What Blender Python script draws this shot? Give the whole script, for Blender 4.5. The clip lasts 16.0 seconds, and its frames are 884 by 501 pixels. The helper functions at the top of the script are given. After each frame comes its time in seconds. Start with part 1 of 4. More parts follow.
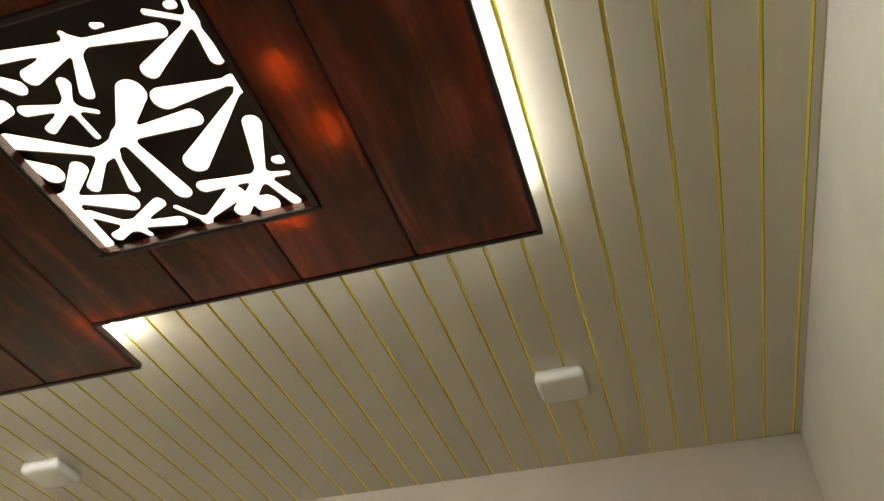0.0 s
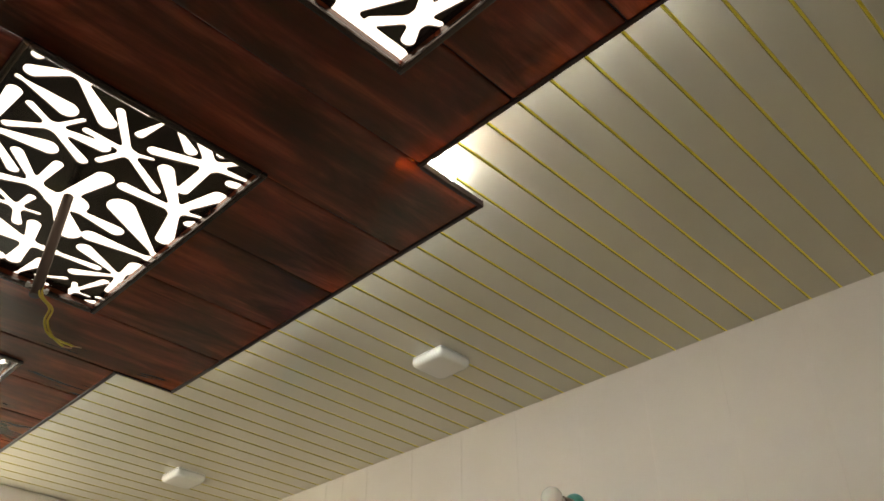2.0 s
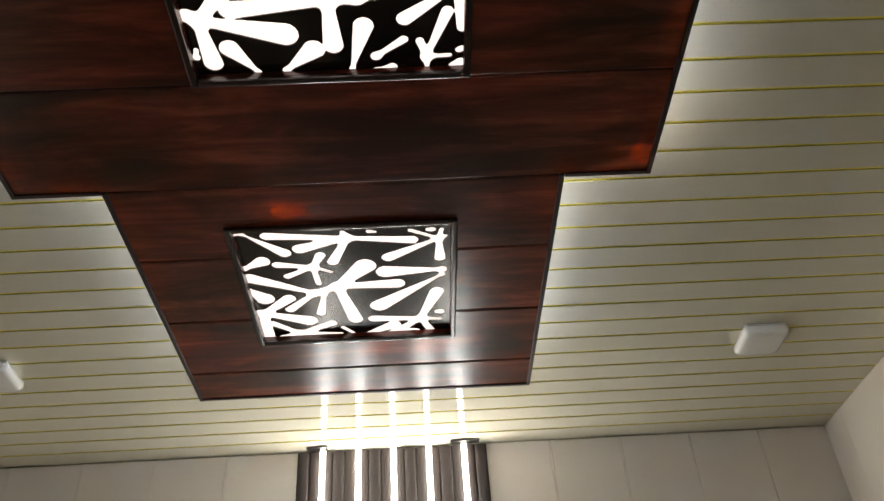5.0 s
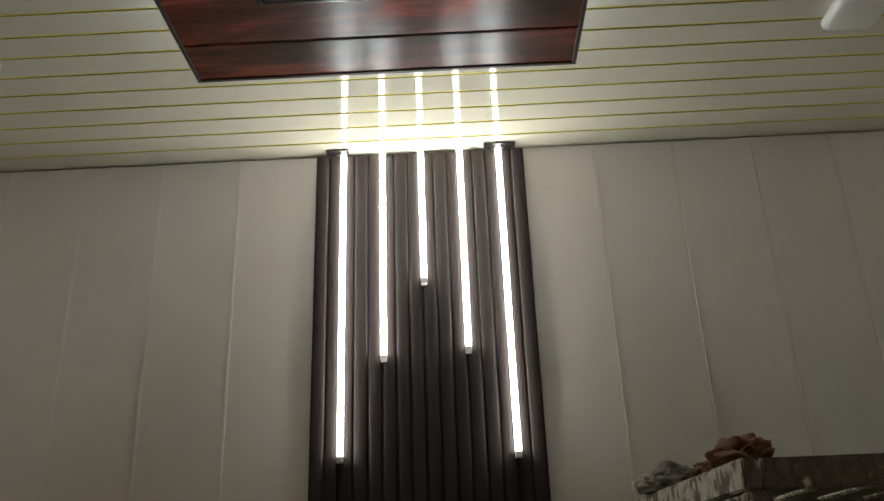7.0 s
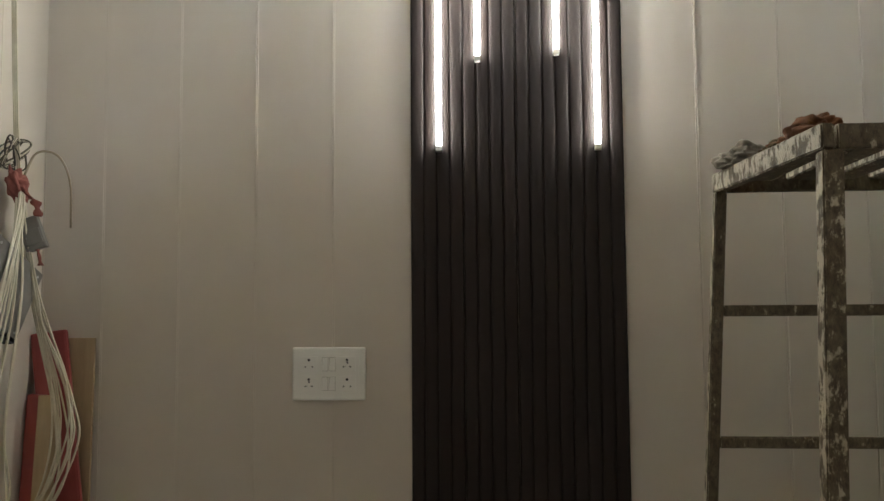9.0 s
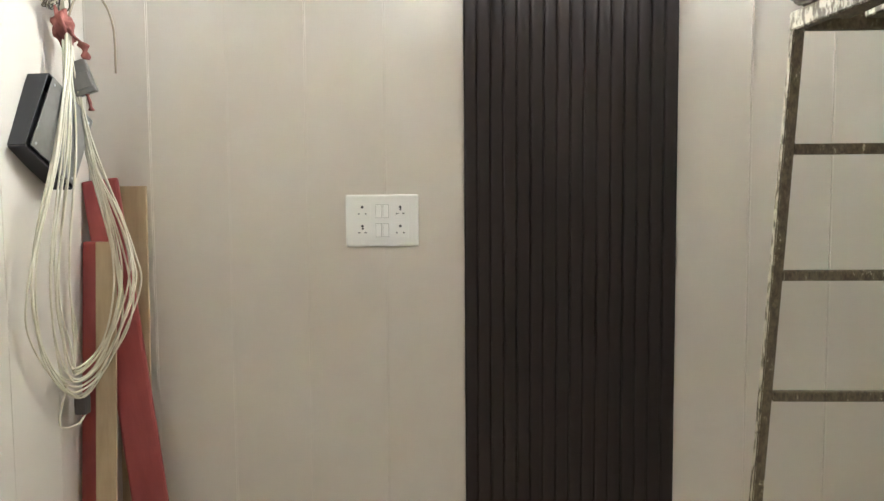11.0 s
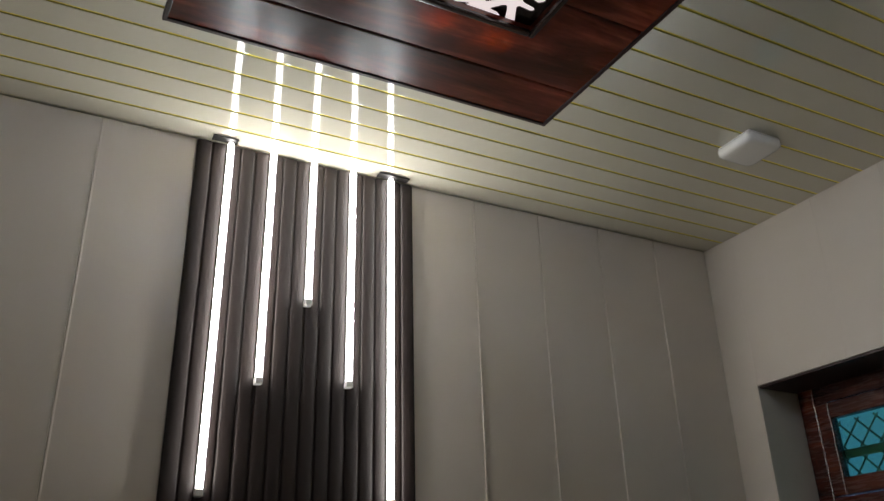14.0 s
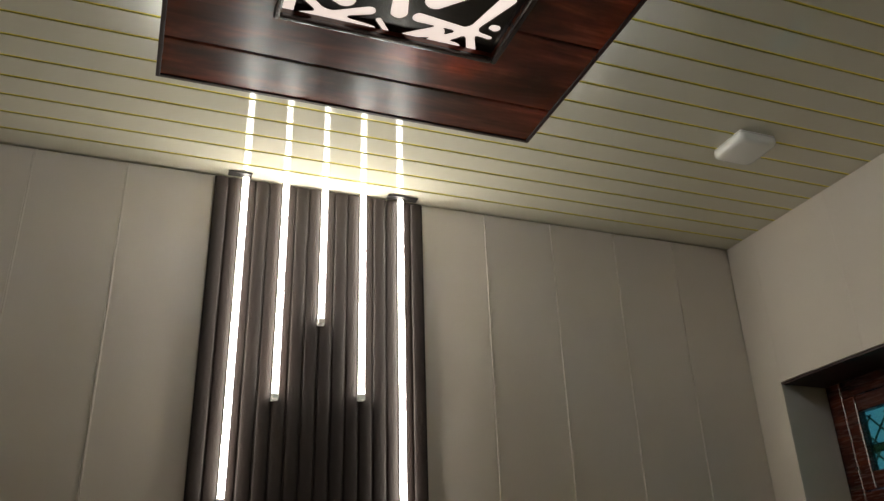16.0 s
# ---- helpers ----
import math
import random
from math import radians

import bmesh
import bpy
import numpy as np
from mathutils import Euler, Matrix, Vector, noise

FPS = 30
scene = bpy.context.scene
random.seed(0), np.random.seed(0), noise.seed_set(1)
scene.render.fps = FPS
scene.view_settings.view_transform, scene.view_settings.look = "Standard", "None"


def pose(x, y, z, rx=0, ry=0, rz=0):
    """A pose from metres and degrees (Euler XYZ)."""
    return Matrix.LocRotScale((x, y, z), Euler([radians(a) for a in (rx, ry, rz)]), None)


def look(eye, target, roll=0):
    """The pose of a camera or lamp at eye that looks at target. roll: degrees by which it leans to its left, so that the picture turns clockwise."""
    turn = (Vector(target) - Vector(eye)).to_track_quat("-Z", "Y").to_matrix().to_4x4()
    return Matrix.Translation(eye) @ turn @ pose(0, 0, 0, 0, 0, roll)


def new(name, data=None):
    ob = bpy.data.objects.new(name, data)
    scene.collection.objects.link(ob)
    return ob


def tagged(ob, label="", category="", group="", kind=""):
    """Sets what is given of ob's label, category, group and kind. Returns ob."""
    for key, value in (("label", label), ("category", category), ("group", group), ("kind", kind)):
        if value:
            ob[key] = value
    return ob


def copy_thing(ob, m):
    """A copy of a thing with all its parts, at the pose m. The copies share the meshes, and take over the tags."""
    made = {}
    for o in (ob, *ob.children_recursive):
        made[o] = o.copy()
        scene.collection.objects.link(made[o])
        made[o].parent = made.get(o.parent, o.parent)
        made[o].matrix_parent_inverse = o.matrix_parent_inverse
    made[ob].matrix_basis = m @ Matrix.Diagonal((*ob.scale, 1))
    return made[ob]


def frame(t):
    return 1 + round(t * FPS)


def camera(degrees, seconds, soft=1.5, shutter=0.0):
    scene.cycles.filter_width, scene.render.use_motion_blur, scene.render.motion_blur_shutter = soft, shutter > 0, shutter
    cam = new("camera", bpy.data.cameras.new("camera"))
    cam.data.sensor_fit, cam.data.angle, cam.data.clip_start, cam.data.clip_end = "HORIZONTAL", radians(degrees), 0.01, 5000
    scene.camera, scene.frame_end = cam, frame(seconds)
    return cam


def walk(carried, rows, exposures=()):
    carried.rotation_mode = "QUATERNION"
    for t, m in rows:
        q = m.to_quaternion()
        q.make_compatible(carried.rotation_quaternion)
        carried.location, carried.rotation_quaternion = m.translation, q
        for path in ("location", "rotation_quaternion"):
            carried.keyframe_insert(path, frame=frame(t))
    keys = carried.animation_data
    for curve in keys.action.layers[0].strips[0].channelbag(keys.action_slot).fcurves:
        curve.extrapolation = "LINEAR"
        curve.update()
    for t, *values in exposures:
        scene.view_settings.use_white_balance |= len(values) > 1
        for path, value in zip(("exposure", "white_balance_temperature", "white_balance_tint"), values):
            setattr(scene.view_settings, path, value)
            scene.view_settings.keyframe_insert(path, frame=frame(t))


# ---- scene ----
cam = camera(56.2, 16.0)
PATH = [
    (0, (-0.792, -3.893, 1.796), (0.666, -3.479, 3.101), -1.3),
    (0.5, (-0.667, -3.852, 1.785), (0.82, -3.293, 2.999), -0.8),
    (1, (-0.537, -3.822, 1.79), (0.872, -3.059, 2.987), 0.3),
    (1.5, (-0.469, -3.793, 1.793), (0.81, -2.798, 2.966), 0.7),
    (2, (-0.43, -3.663, 1.766), (0.715, -2.513, 2.935), 0.2),
    (2.5, (-0.372, -3.489, 1.791), (0.626, -2.227, 2.979), -0.6),
    (3, (-0.258, -3.376, 1.803), (0.519, -1.976, 3.002), -1.9),
    (3.2, (-0.18, -3.338, 1.812), (0.488, -1.883, 3.01), -2.1),
    (5.3, (0.148, -2.595, 1.697), (0.142, -1.028, 2.94), -3.6),
    (5.5, (0.186, -2.513, 1.706), (0.124, -0.914, 2.906), -3.0),
    (6, (0.232, -2.4, 1.694), (0.079, -0.717, 2.765), -1.6),
    (6.5, (0.188, -2.353, 1.671), (0.069, -0.587, 2.601), -1.8),
    (7, (0.112, -2.34, 1.666), (0.071, -0.493, 2.432), -2.1),
    (7.5, (0.023, -2.338, 1.628), (0.041, -0.425, 2.212), -1.9),
    (8, (-0.029, -2.382, 1.579), (-0.022, -0.425, 1.993), -1.1),
    (8.5, (-0.037, -2.472, 1.554), (-0.113, -0.492, 1.83), -0.8),
    (9, (-0.053, -2.572, 1.515), (-0.194, -0.582, 1.658), -0.4),
    (9.5, (-0.098, -2.624, 1.472), (-0.226, -0.629, 1.495), -0.2),
    (9.7, (-0.135, -2.655, 1.46), (-0.232, -0.657, 1.44), -0.3),
    (11.8, (-0.414, -2.488, 1.427), (-0.471, -0.496, 1.26), -0.5),
    (12, (-0.461, -2.438, 1.453), (-0.461, -0.439, 1.396), -0.2),
    (12.5, (-0.66, -2.343, 1.564), (-0.404, -0.371, 1.779), -0.6),
    (13, (-0.717, -2.266, 1.643), (-0.264, -0.374, 2.107), -0.9),
    (13.5, (-0.68, -2.146, 1.703), (-0.067, -0.38, 2.414), -0.8),
    (14, (-0.655, -2.061, 1.71), (0.196, -0.454, 2.543), -1.6),
    (14.5, (-0.758, -2.065, 1.691), (0.35, -0.623, 2.524), -1.1),
    (15, (-0.745, -2.069, 1.714), (0.426, -0.679, 2.549), -0.3),
    (15.5, (-0.593, -2.169, 1.702), (0.393, -0.65, 2.551), -0.8),
    (16, (-0.478, -2.269, 1.679), (0.175, -0.582, 2.531), -2.0),
]
# exposure of the picture along the walk
EXPOSURES = [(0.0, 1.42, 9150, 13), (1.5, 1.44, 8850, 12), (2.5, 1.05, 8400, 14), (3.2, 0.72, 7900, 16), (5.5, 0.7, 7150, 15), (7.0, 0.3, 6850, 12),
             (7.5, 0.6, 7000, 17), (8.0, 0.9, 7050, 19), (8.5, 1.2, 6900, 16), (9.0, 1.42, 6850, 13), (9.5, 2.2, 6600, 12), (9.7, 2.4, 6500, 12), (11.8, 3.2, 6200, 12), (12.5, 2.75, 6250, 13),
             (13.0, 1.95, 6350, 14), (13.5, 0.6, 6450, 15), (14.0, 0.03, 6750, 17), (14.5, -0.13, 6950, 17), (16.0, 0.1, 7500, 15)]
walk(cam, [(t, look(eye, target, roll)) for t, eye, target, roll in PATH], EXPOSURES)

# ---- plan (metres) ----
WEST, EAST, NORTH, SOUTH = -1.53, 1.553, 0.0, -4.30
SKEW_DEG = 1.4                # the east wall runs slightly out of square
H = 2.98                      # ceiling
ZW = 2.875                    # underside of the timber feature
PITCH = 0.25                  # width of one wall or ceiling board

# ---- world: dusk outside, seen only through the window ----
world = bpy.data.worlds.new("dusk")
scene.world = world
world.use_nodes = True
wn = world.node_tree.nodes
sky = wn.new("ShaderNodeTexSky")
sky.sky_type = "NISHITA"
sky.sun_disc = False
sky.sun_elevation = radians(4)
sky.sun_rotation = radians(200)
world.node_tree.links.new(sky.outputs[0], wn["Background"].inputs[0])
wn["Background"].inputs[1].default_value = 0.05


# ---- materials ----
def material(name, base, rough=0.5, metal=0.0, coat=0.0, spec=0.5):
    m = bpy.data.materials.new(name)
    m.use_nodes = True
    b = m.node_tree.nodes["Principled BSDF"]
    b.inputs["Base Color"].default_value = (*base, 1)
    b.inputs["Roughness"].default_value = rough
    b.inputs["Metallic"].default_value = metal
    b.inputs["Coat Weight"].default_value = coat
    b.inputs["Coat Roughness"].default_value = 0.08
    b.inputs["Specular IOR Level"].default_value = spec
    return m


def node(m, kind, **sets):
    n = m.node_tree.nodes.new(kind)
    for key, value in sets.items():
        n.inputs[key.replace("_", " ")].default_value = value
    return n


def wire(m, a, out, b, inp):
    m.node_tree.links.new(a.outputs[out], b.inputs[inp])


def bsdf(m):
    return m.node_tree.nodes["Principled BSDF"]


def ramp(m, stops):
    n = m.node_tree.nodes.new("ShaderNodeValToRGB")
    e = n.color_ramp.elements
    while len(e) < len(stops):
        e.new(0.5)
    for el, (p, c) in zip(e, stops):
        el.position, el.color = p, (*c, 1)
    return n


def coords(m, scale=(1, 1, 1), space="Object"):
    tc = m.node_tree.nodes.new("ShaderNodeTexCoord")
    mp = m.node_tree.nodes.new("ShaderNodeMapping")
    mp.inputs["Scale"].default_value = scale
    wire(m, tc, space, mp, "Vector")
    return mp


def varied(m, dark, light, scale=(1, 1, 1), size=4.0, detail=6.0, rough=None, bump=0.0, fine=60.0):
    """Colour that drifts between two tones, with fine relief."""
    mp = coords(m, scale)
    n = node(m, "ShaderNodeTexNoise", Scale=size, Detail=detail, Roughness=0.6)
    wire(m, mp, 0, n, "Vector")
    r = ramp(m, [(0.3, dark), (0.7, light)])
    wire(m, n, "Fac", r, "Fac")
    wire(m, r, "Color", bsdf(m), "Base Color")
    if rough:
        k = node(m, "ShaderNodeMapRange", To_Min=rough[0], To_Max=rough[1])
        wire(m, n, "Fac", k, "Value")
        wire(m, k, 0, bsdf(m), "Roughness")
    if bump:
        f = node(m, "ShaderNodeTexNoise", Scale=fine, Detail=3.0)
        wire(m, mp, 0, f, "Vector")
        bp = node(m, "ShaderNodeBump", Strength=bump, Distance=0.002)
        wire(m, f, "Fac", bp, "Height")
        wire(m, bp, 0, bsdf(m), "Normal")
    return m


def glow(name, colour, strength):
    m = bpy.data.materials.new(name)
    m.use_nodes = True
    b = m.node_tree.nodes["Principled BSDF"]
    b.inputs["Base Color"].default_value = (0.8, 0.8, 0.8, 1)
    b.inputs["Emission Color"].default_value = (*colour, 1)
    b.inputs["Emission Strength"].default_value = strength
    return m


def wood(name, tones, grain=(1.0, 11, 11), rough=(0.2, 0.34), coat=0.0, spread=0.5, through_light=0.0, blotch=False):
    """Stained laminate: long grain along x, blotches and darker streaks, a different tone on each board."""
    m = material(name, tones[1], 0.3, coat=coat)
    mp = coords(m, grain)
    info = m.node_tree.nodes.new("ShaderNodeObjectInfo")
    off = node(m, "ShaderNodeVectorMath")
    off.operation = "ADD"
    mul = node(m, "ShaderNodeMath")
    mul.operation = "MULTIPLY"
    mul.inputs[1].default_value = 37.0
    wire(m, info, "Random", mul, 0)
    wire(m, mp, 0, off, 0)
    wire(m, mul, 0, off, 1)
    n = node(m, "ShaderNodeTexNoise", Scale=1.6, Detail=9.0, Roughness=0.62, Distortion=1.2)
    wire(m, off, 0, n, "Vector")
    fine = coords(m, tuple(g * 7 for g in grain))
    nf = node(m, "ShaderNodeTexNoise", Scale=2.0, Detail=4.0, Roughness=0.6)
    wire(m, fine, 0, nf, "Vector")
    blend = node(m, "ShaderNodeMix")
    blend.inputs[0].default_value = 0.12
    wire(m, n, "Fac", blend, 2)
    wire(m, nf, "Fac", blend, 3)
    r = ramp(m, [(0.33, tones[0]), (0.5, tones[1]), (0.68, tones[2])])
    wire(m, blend, 0, r, "Fac")
    big = coords(m, (1.7, 6.0, 6.0) if blotch else (2.0, 4.5, 4.5))
    shift = node(m, "ShaderNodeVectorMath")
    shift.operation = "ADD"
    wire(m, big, 0, shift, 0)
    wire(m, mul, 0, shift, 1)
    nb = node(m, "ShaderNodeTexNoise", Scale=1.6, Detail=6.0, Roughness=0.62, Distortion=0.6 if blotch else 0.0)
    wire(m, shift, 0, nb, "Vector")
    k = node(m, "ShaderNodeMapRange", From_Min=0.4 if blotch else 0.3, From_Max=0.62 if blotch else 0.7, To_Min=1 - spread, To_Max=1 + spread)
    wire(m, nb, "Fac", k, "Value")
    hv = node(m, "ShaderNodeHueSaturation")
    wire(m, r, "Color", hv, "Color")
    wire(m, k, 0, hv, "Value")
    wire(m, hv, 0, bsdf(m), "Base Color")
    kr = node(m, "ShaderNodeMapRange", To_Min=rough[0], To_Max=rough[1])
    wire(m, nf, "Fac", kr, "Value")
    wire(m, kr, 0, bsdf(m), "Roughness")
    bp = node(m, "ShaderNodeBump", Strength=0.05, Distance=0.0008)
    wire(m, blend, 0, bp, "Height")
    wire(m, bp, 0, bsdf(m), "Normal")
    if through_light:
        # thin plastic boards let some light through from behind
        tl = node(m, "ShaderNodeBsdfTranslucent", Color=(0.95, 0.28, 0.06, 1))
        mx = node(m, "ShaderNodeMixShader", Fac=through_light)
        wire(m, bsdf(m), 0, mx, 1)
        wire(m, tl, 0, mx, 2)
        wire(m, mx, 0, m.node_tree.nodes["Material Output"], "Surface")
    return m


PVC_WALL = varied(material("cream_pvc", (0.7, 0.65, 0.56), 0.38, spec=0.4), (0.60, 0.535, 0.458), (0.655, 0.588, 0.505),
                  size=1.4, detail=3, rough=(0.3, 0.42), bump=0.05, fine=240)
PVC_CEIL = varied(material("white_gloss_pvc", (0.72, 0.7, 0.64), 0.1), (0.62, 0.588, 0.468), (0.665, 0.632, 0.508),
                  size=1.1, detail=2, rough=(0.03, 0.055), bump=0.02, fine=5)
bsdf(PVC_CEIL).inputs["Specular IOR Level"].default_value = 0.8
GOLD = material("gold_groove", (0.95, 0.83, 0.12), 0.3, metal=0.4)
# the same gilt darkened: shade of the groove walls put into the colour
GROOVE_SHADE = material("gilt_groove_shade", (0.46, 0.4, 0.08), 0.3, metal=0.75)
PLASTER = varied(material("cream_plaster", (0.62, 0.58, 0.5), 0.7), (0.58, 0.54, 0.46), (0.66, 0.62, 0.54), size=2, bump=0.1)
CONCRETE = varied(material("grey_floor", (0.3, 0.29, 0.27), 0.6), (0.4, 0.375, 0.34), (0.52, 0.49, 0.45), size=3, bump=0.2)
WOOD = wood("red_brown_laminate", ((0.024, 0.0042, 0.0032), (0.108, 0.017, 0.0095), (0.25, 0.049, 0.021)), rough=(0.19, 0.29), spread=0.82, through_light=0.1, blotch=True)
bsdf(WOOD).inputs["Specular IOR Level"].default_value = 1.0
TRIM = varied(material("dark_brown_trim", (0.03, 0.012, 0.008), 0.3), (0.024, 0.01, 0.007), (0.045, 0.018, 0.012), size=3, rough=(0.36, 0.5))
MOULD = varied(material("dark_gloss_moulding", (0.03, 0.014, 0.01), 0.25, spec=0.9), (0.024, 0.011, 0.008), (0.045, 0.02, 0.014), size=3, rough=(0.18, 0.28))
JOINT = material("black_joint", (0.006, 0.004, 0.003), 0.5)
JALI = varied(material("dark_jali_board", (0.014, 0.009, 0.007), 0.22, spec=0.8), (0.011, 0.007, 0.006), (0.02, 0.012, 0.009), scale=(2, 14, 2), size=5, rough=(0.18, 0.27))
FLUTE = wood("dark_fluted_wood", ((0.0148, 0.0084, 0.0065), (0.0185, 0.0103, 0.008), (0.0232, 0.013, 0.0101)), grain=(5, 5, 0.5), rough=(0.56, 0.66), spread=0.1)
bsdf(FLUTE).inputs["Specular IOR Level"].default_value = 0.4
FRAMEWOOD = wood("varnished_frame_wood", ((0.022, 0.005, 0.003), (0.064, 0.0135, 0.0068), (0.125, 0.028, 0.0125)), grain=(11, 1.0, 11), rough=(0.2, 0.34), coat=0.0)
WHITE_PLASTIC = varied(material("white_plastic", (0.8, 0.79, 0.75), 0.3), (0.82, 0.805, 0.75), (0.86, 0.845, 0.79), size=3, rough=(0.24, 0.36))
DARK_HOLE = material("dark_slot", (0.02, 0.02, 0.02), 0.6)
TUBE = glow("led_tube_diffuser", (0.95, 1.0, 0.98), 22.5)
COVE = glow("led_strip", (0.66, 0.80, 1.0), 25.0)
PANEL_GLOW = glow("backlit_acrylic", (1.0, 0.93, 0.91), 0.72)
ALU = varied(material("aluminium", (0.6, 0.6, 0.6), 0.35, metal=1.0), (0.5, 0.5, 0.5), (0.65, 0.65, 0.65), size=20)


# ---- mesh helpers ----
def box(bm, x0, x1, y0, y1, z0, z1, bevel=0.0, mat=0):
    b = bmesh.new()
    bmesh.ops.create_cube(b, size=1)
    for v in b.verts:
        v.co = Vector(((x0 + x1) / 2 + v.co.x * (x1 - x0), (y0 + y1) / 2 + v.co.y * (y1 - y0), (z0 + z1) / 2 + v.co.z * (z1 - z0)))
    if bevel:
        bmesh.ops.bevel(b, geom=b.edges[:], offset=bevel, segments=2, affect="EDGES", profile=0.6)
    for f in b.faces:
        f.material_index = mat
    return merge(bm, b)


def merge(bm, b, m=None):
    """Adds the bmesh b to bm."""
    if m is not None:
        bmesh.ops.transform(b, matrix=m, verts=b.verts[:])
    tmp = bpy.data.meshes.new("tmp")
    b.to_mesh(tmp)
    b.free()
    bm.from_mesh(tmp)
    bpy.data.meshes.remove(tmp)
    return bm


def cyl(bm, a, b, r0, r1=None, n=16, cap=True):
    a, b = Vector(a), Vector(b)
    c = bmesh.new()
    bmesh.ops.create_cone(c, cap_ends=cap, segments=n, radius1=r0, radius2=r0 if r1 is None else r1, depth=(b - a).length)
    q = Vector((0, 0, 1)).rotation_difference(b - a)
    return merge(bm, c, Matrix.Translation((a + b) / 2) @ q.to_matrix().to_4x4())


def tube(bm, pts, r, n=8):
    """A round bar swept along a line of points."""
    pts = [Vector(p) for p in pts]
    rings = []
    side = None
    for i, p in enumerate(pts):
        d = (pts[min(i + 1, len(pts) - 1)] - pts[max(i - 1, 0)]).normalized()
        if side is None:
            side = d.orthogonal().normalized()
        side = (side - d * side.dot(d)).normalized()
        up = d.cross(side)
        rings.append([bm.verts.new(p + r * (math.cos(a) * side + math.sin(a) * up)) for a in (2 * math.pi * k / n for k in range(n))])
    for s, t in zip(rings, rings[1:]):
        for k in range(n):
            bm.faces.new((s[k], s[(k + 1) % n], t[(k + 1) % n], t[k]))
    bm.faces.new(rings[0][::-1])
    bm.faces.new(rings[-1])
    return bm


def curve_points(pts, steps=8):
    """A smooth line through points."""
    pts = [Vector(p) for p in pts]
    p = [pts[0] * 2 - pts[1]] + pts + [pts[-1] * 2 - pts[-2]]
    out = []
    for i in range(1, len(p) - 2):
        a, b, c, d = p[i - 1:i + 3]
        for s in range(steps):
            t = s / steps
            out.append(0.5 * (2 * b + (c - a) * t + (2 * a - 5 * b + 4 * c - d) * t * t + (3 * b - a - 3 * c + d) * t ** 3))
    return out + [pts[-1]]


def lathe(bm, profile, m, n=24):
    """Turns (radius, height) pairs round the z axis."""
    b = bmesh.new()
    rings = [[b.verts.new((r * math.cos(2 * math.pi * k / n), r * math.sin(2 * math.pi * k / n), z)) for k in range(n)] for r, z in profile]
    for s, t in zip(rings, rings[1:]):
        for k in range(n):
            b.faces.new((s[k], s[(k + 1) % n], t[(k + 1) % n], t[k]))
    b.faces.new(rings[0][::-1])
    b.faces.new(rings[-1])
    return merge(bm, b, m)


def mesh_of(name, bm, materials, smooth=False):
    me = bpy.data.meshes.new(name)
    bmesh.ops.recalc_face_normals(bm, faces=bm.faces[:])
    bm.to_mesh(me)
    bm.free()
    for mt in materials if isinstance(materials, (list, tuple)) else [materials]:
        me.materials.append(mt)
    if smooth:
        for p in me.polygons:
            p.use_smooth = True
    return me


def part(name, bm, mat, parent=None, label="", smooth=False):
    ob = new(name, mesh_of(name, bm, mat, smooth))
    ob.parent = parent
    return tagged(ob, label) if label else ob


def thing(name, label, category, group="", kind="", at=(0, 0, 0)):
    ob = new(name)
    ob.location = at
    ob.empty_display_size = 0.05
    return tagged(ob, label, category, group, kind)


def structure(name, bm, mat, label, category):
    return tagged(part(name, bm, mat), label, category, kind="structure")


# ---- floor, ceiling, walls ----
structure("floor", box(bmesh.new(), WEST - 0.2, EAST + 0.4, SOUTH - 0.2, 0.2, -0.12, 0.0), CONCRETE, "bare grey cement floor of the room", "floor")


def ceiling():
    """Glossy boards running east to west, three ribs to a board, with gilt grooves between the ribs."""
    bm = bmesh.new()
    rib, groove, deep = 0.08375, 0.0054, 0.0028
    rnd = random.Random(4)
    y = NORTH - 0.0065
    xs = [WEST - 0.02 + (EAST + 0.12 - WEST) * k / 24 for k in range(25)]
    while y > SOUTH:
        ya, yb = y - groove / 2, max(y - rib + groove / 2, SOUTH)
        ph = rnd.uniform(0, 6)
        prof = [(y, H + deep, 1), (ya, H + deep, 1), (ya - 0.0012, H + 0.0006, 0), (ya - 0.003, H, 0)]
        prof += [(ya - 0.003 + (yb - ya + 0.006) * k / 4, H, 0) for k in range(1, 4)]
        prof += [(yb + 0.003, H, 0), (yb + 0.0012, H + 0.0006, 0), (yb, H + deep, 1), (y - rib, H + deep, 1)]
        rows = [[bm.verts.new((x, py, pz + (0.00015 * math.sin(x * 2.3 + ph) if 2 < i < 8 else 0))) for x in xs] for i, (py, pz, g) in enumerate(prof)]
        for i, (a, b) in enumerate(zip(rows, rows[1:])):
            for k in range(24):
                f = bm.faces.new((a[k], a[k + 1], b[k + 1], b[k]))
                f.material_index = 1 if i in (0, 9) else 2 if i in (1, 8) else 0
                f.smooth = False
        y -= rib
    box(bm, WEST - 0.15, EAST + 0.3, SOUTH - 0.15, 0.15, H + 0.006, H + 0.15)
    me = bpy.data.meshes.new("ceiling")
    bm.to_mesh(me)
    bm.free()
    me.materials.append(PVC_CEIL)
    me.materials.append(GOLD)
    me.materials.append(GROOVE_SHADE)
    return tagged(new("ceiling", me), "white glossy ceiling boards with gilt grooves", "ceiling", kind="structure")


ceiling()


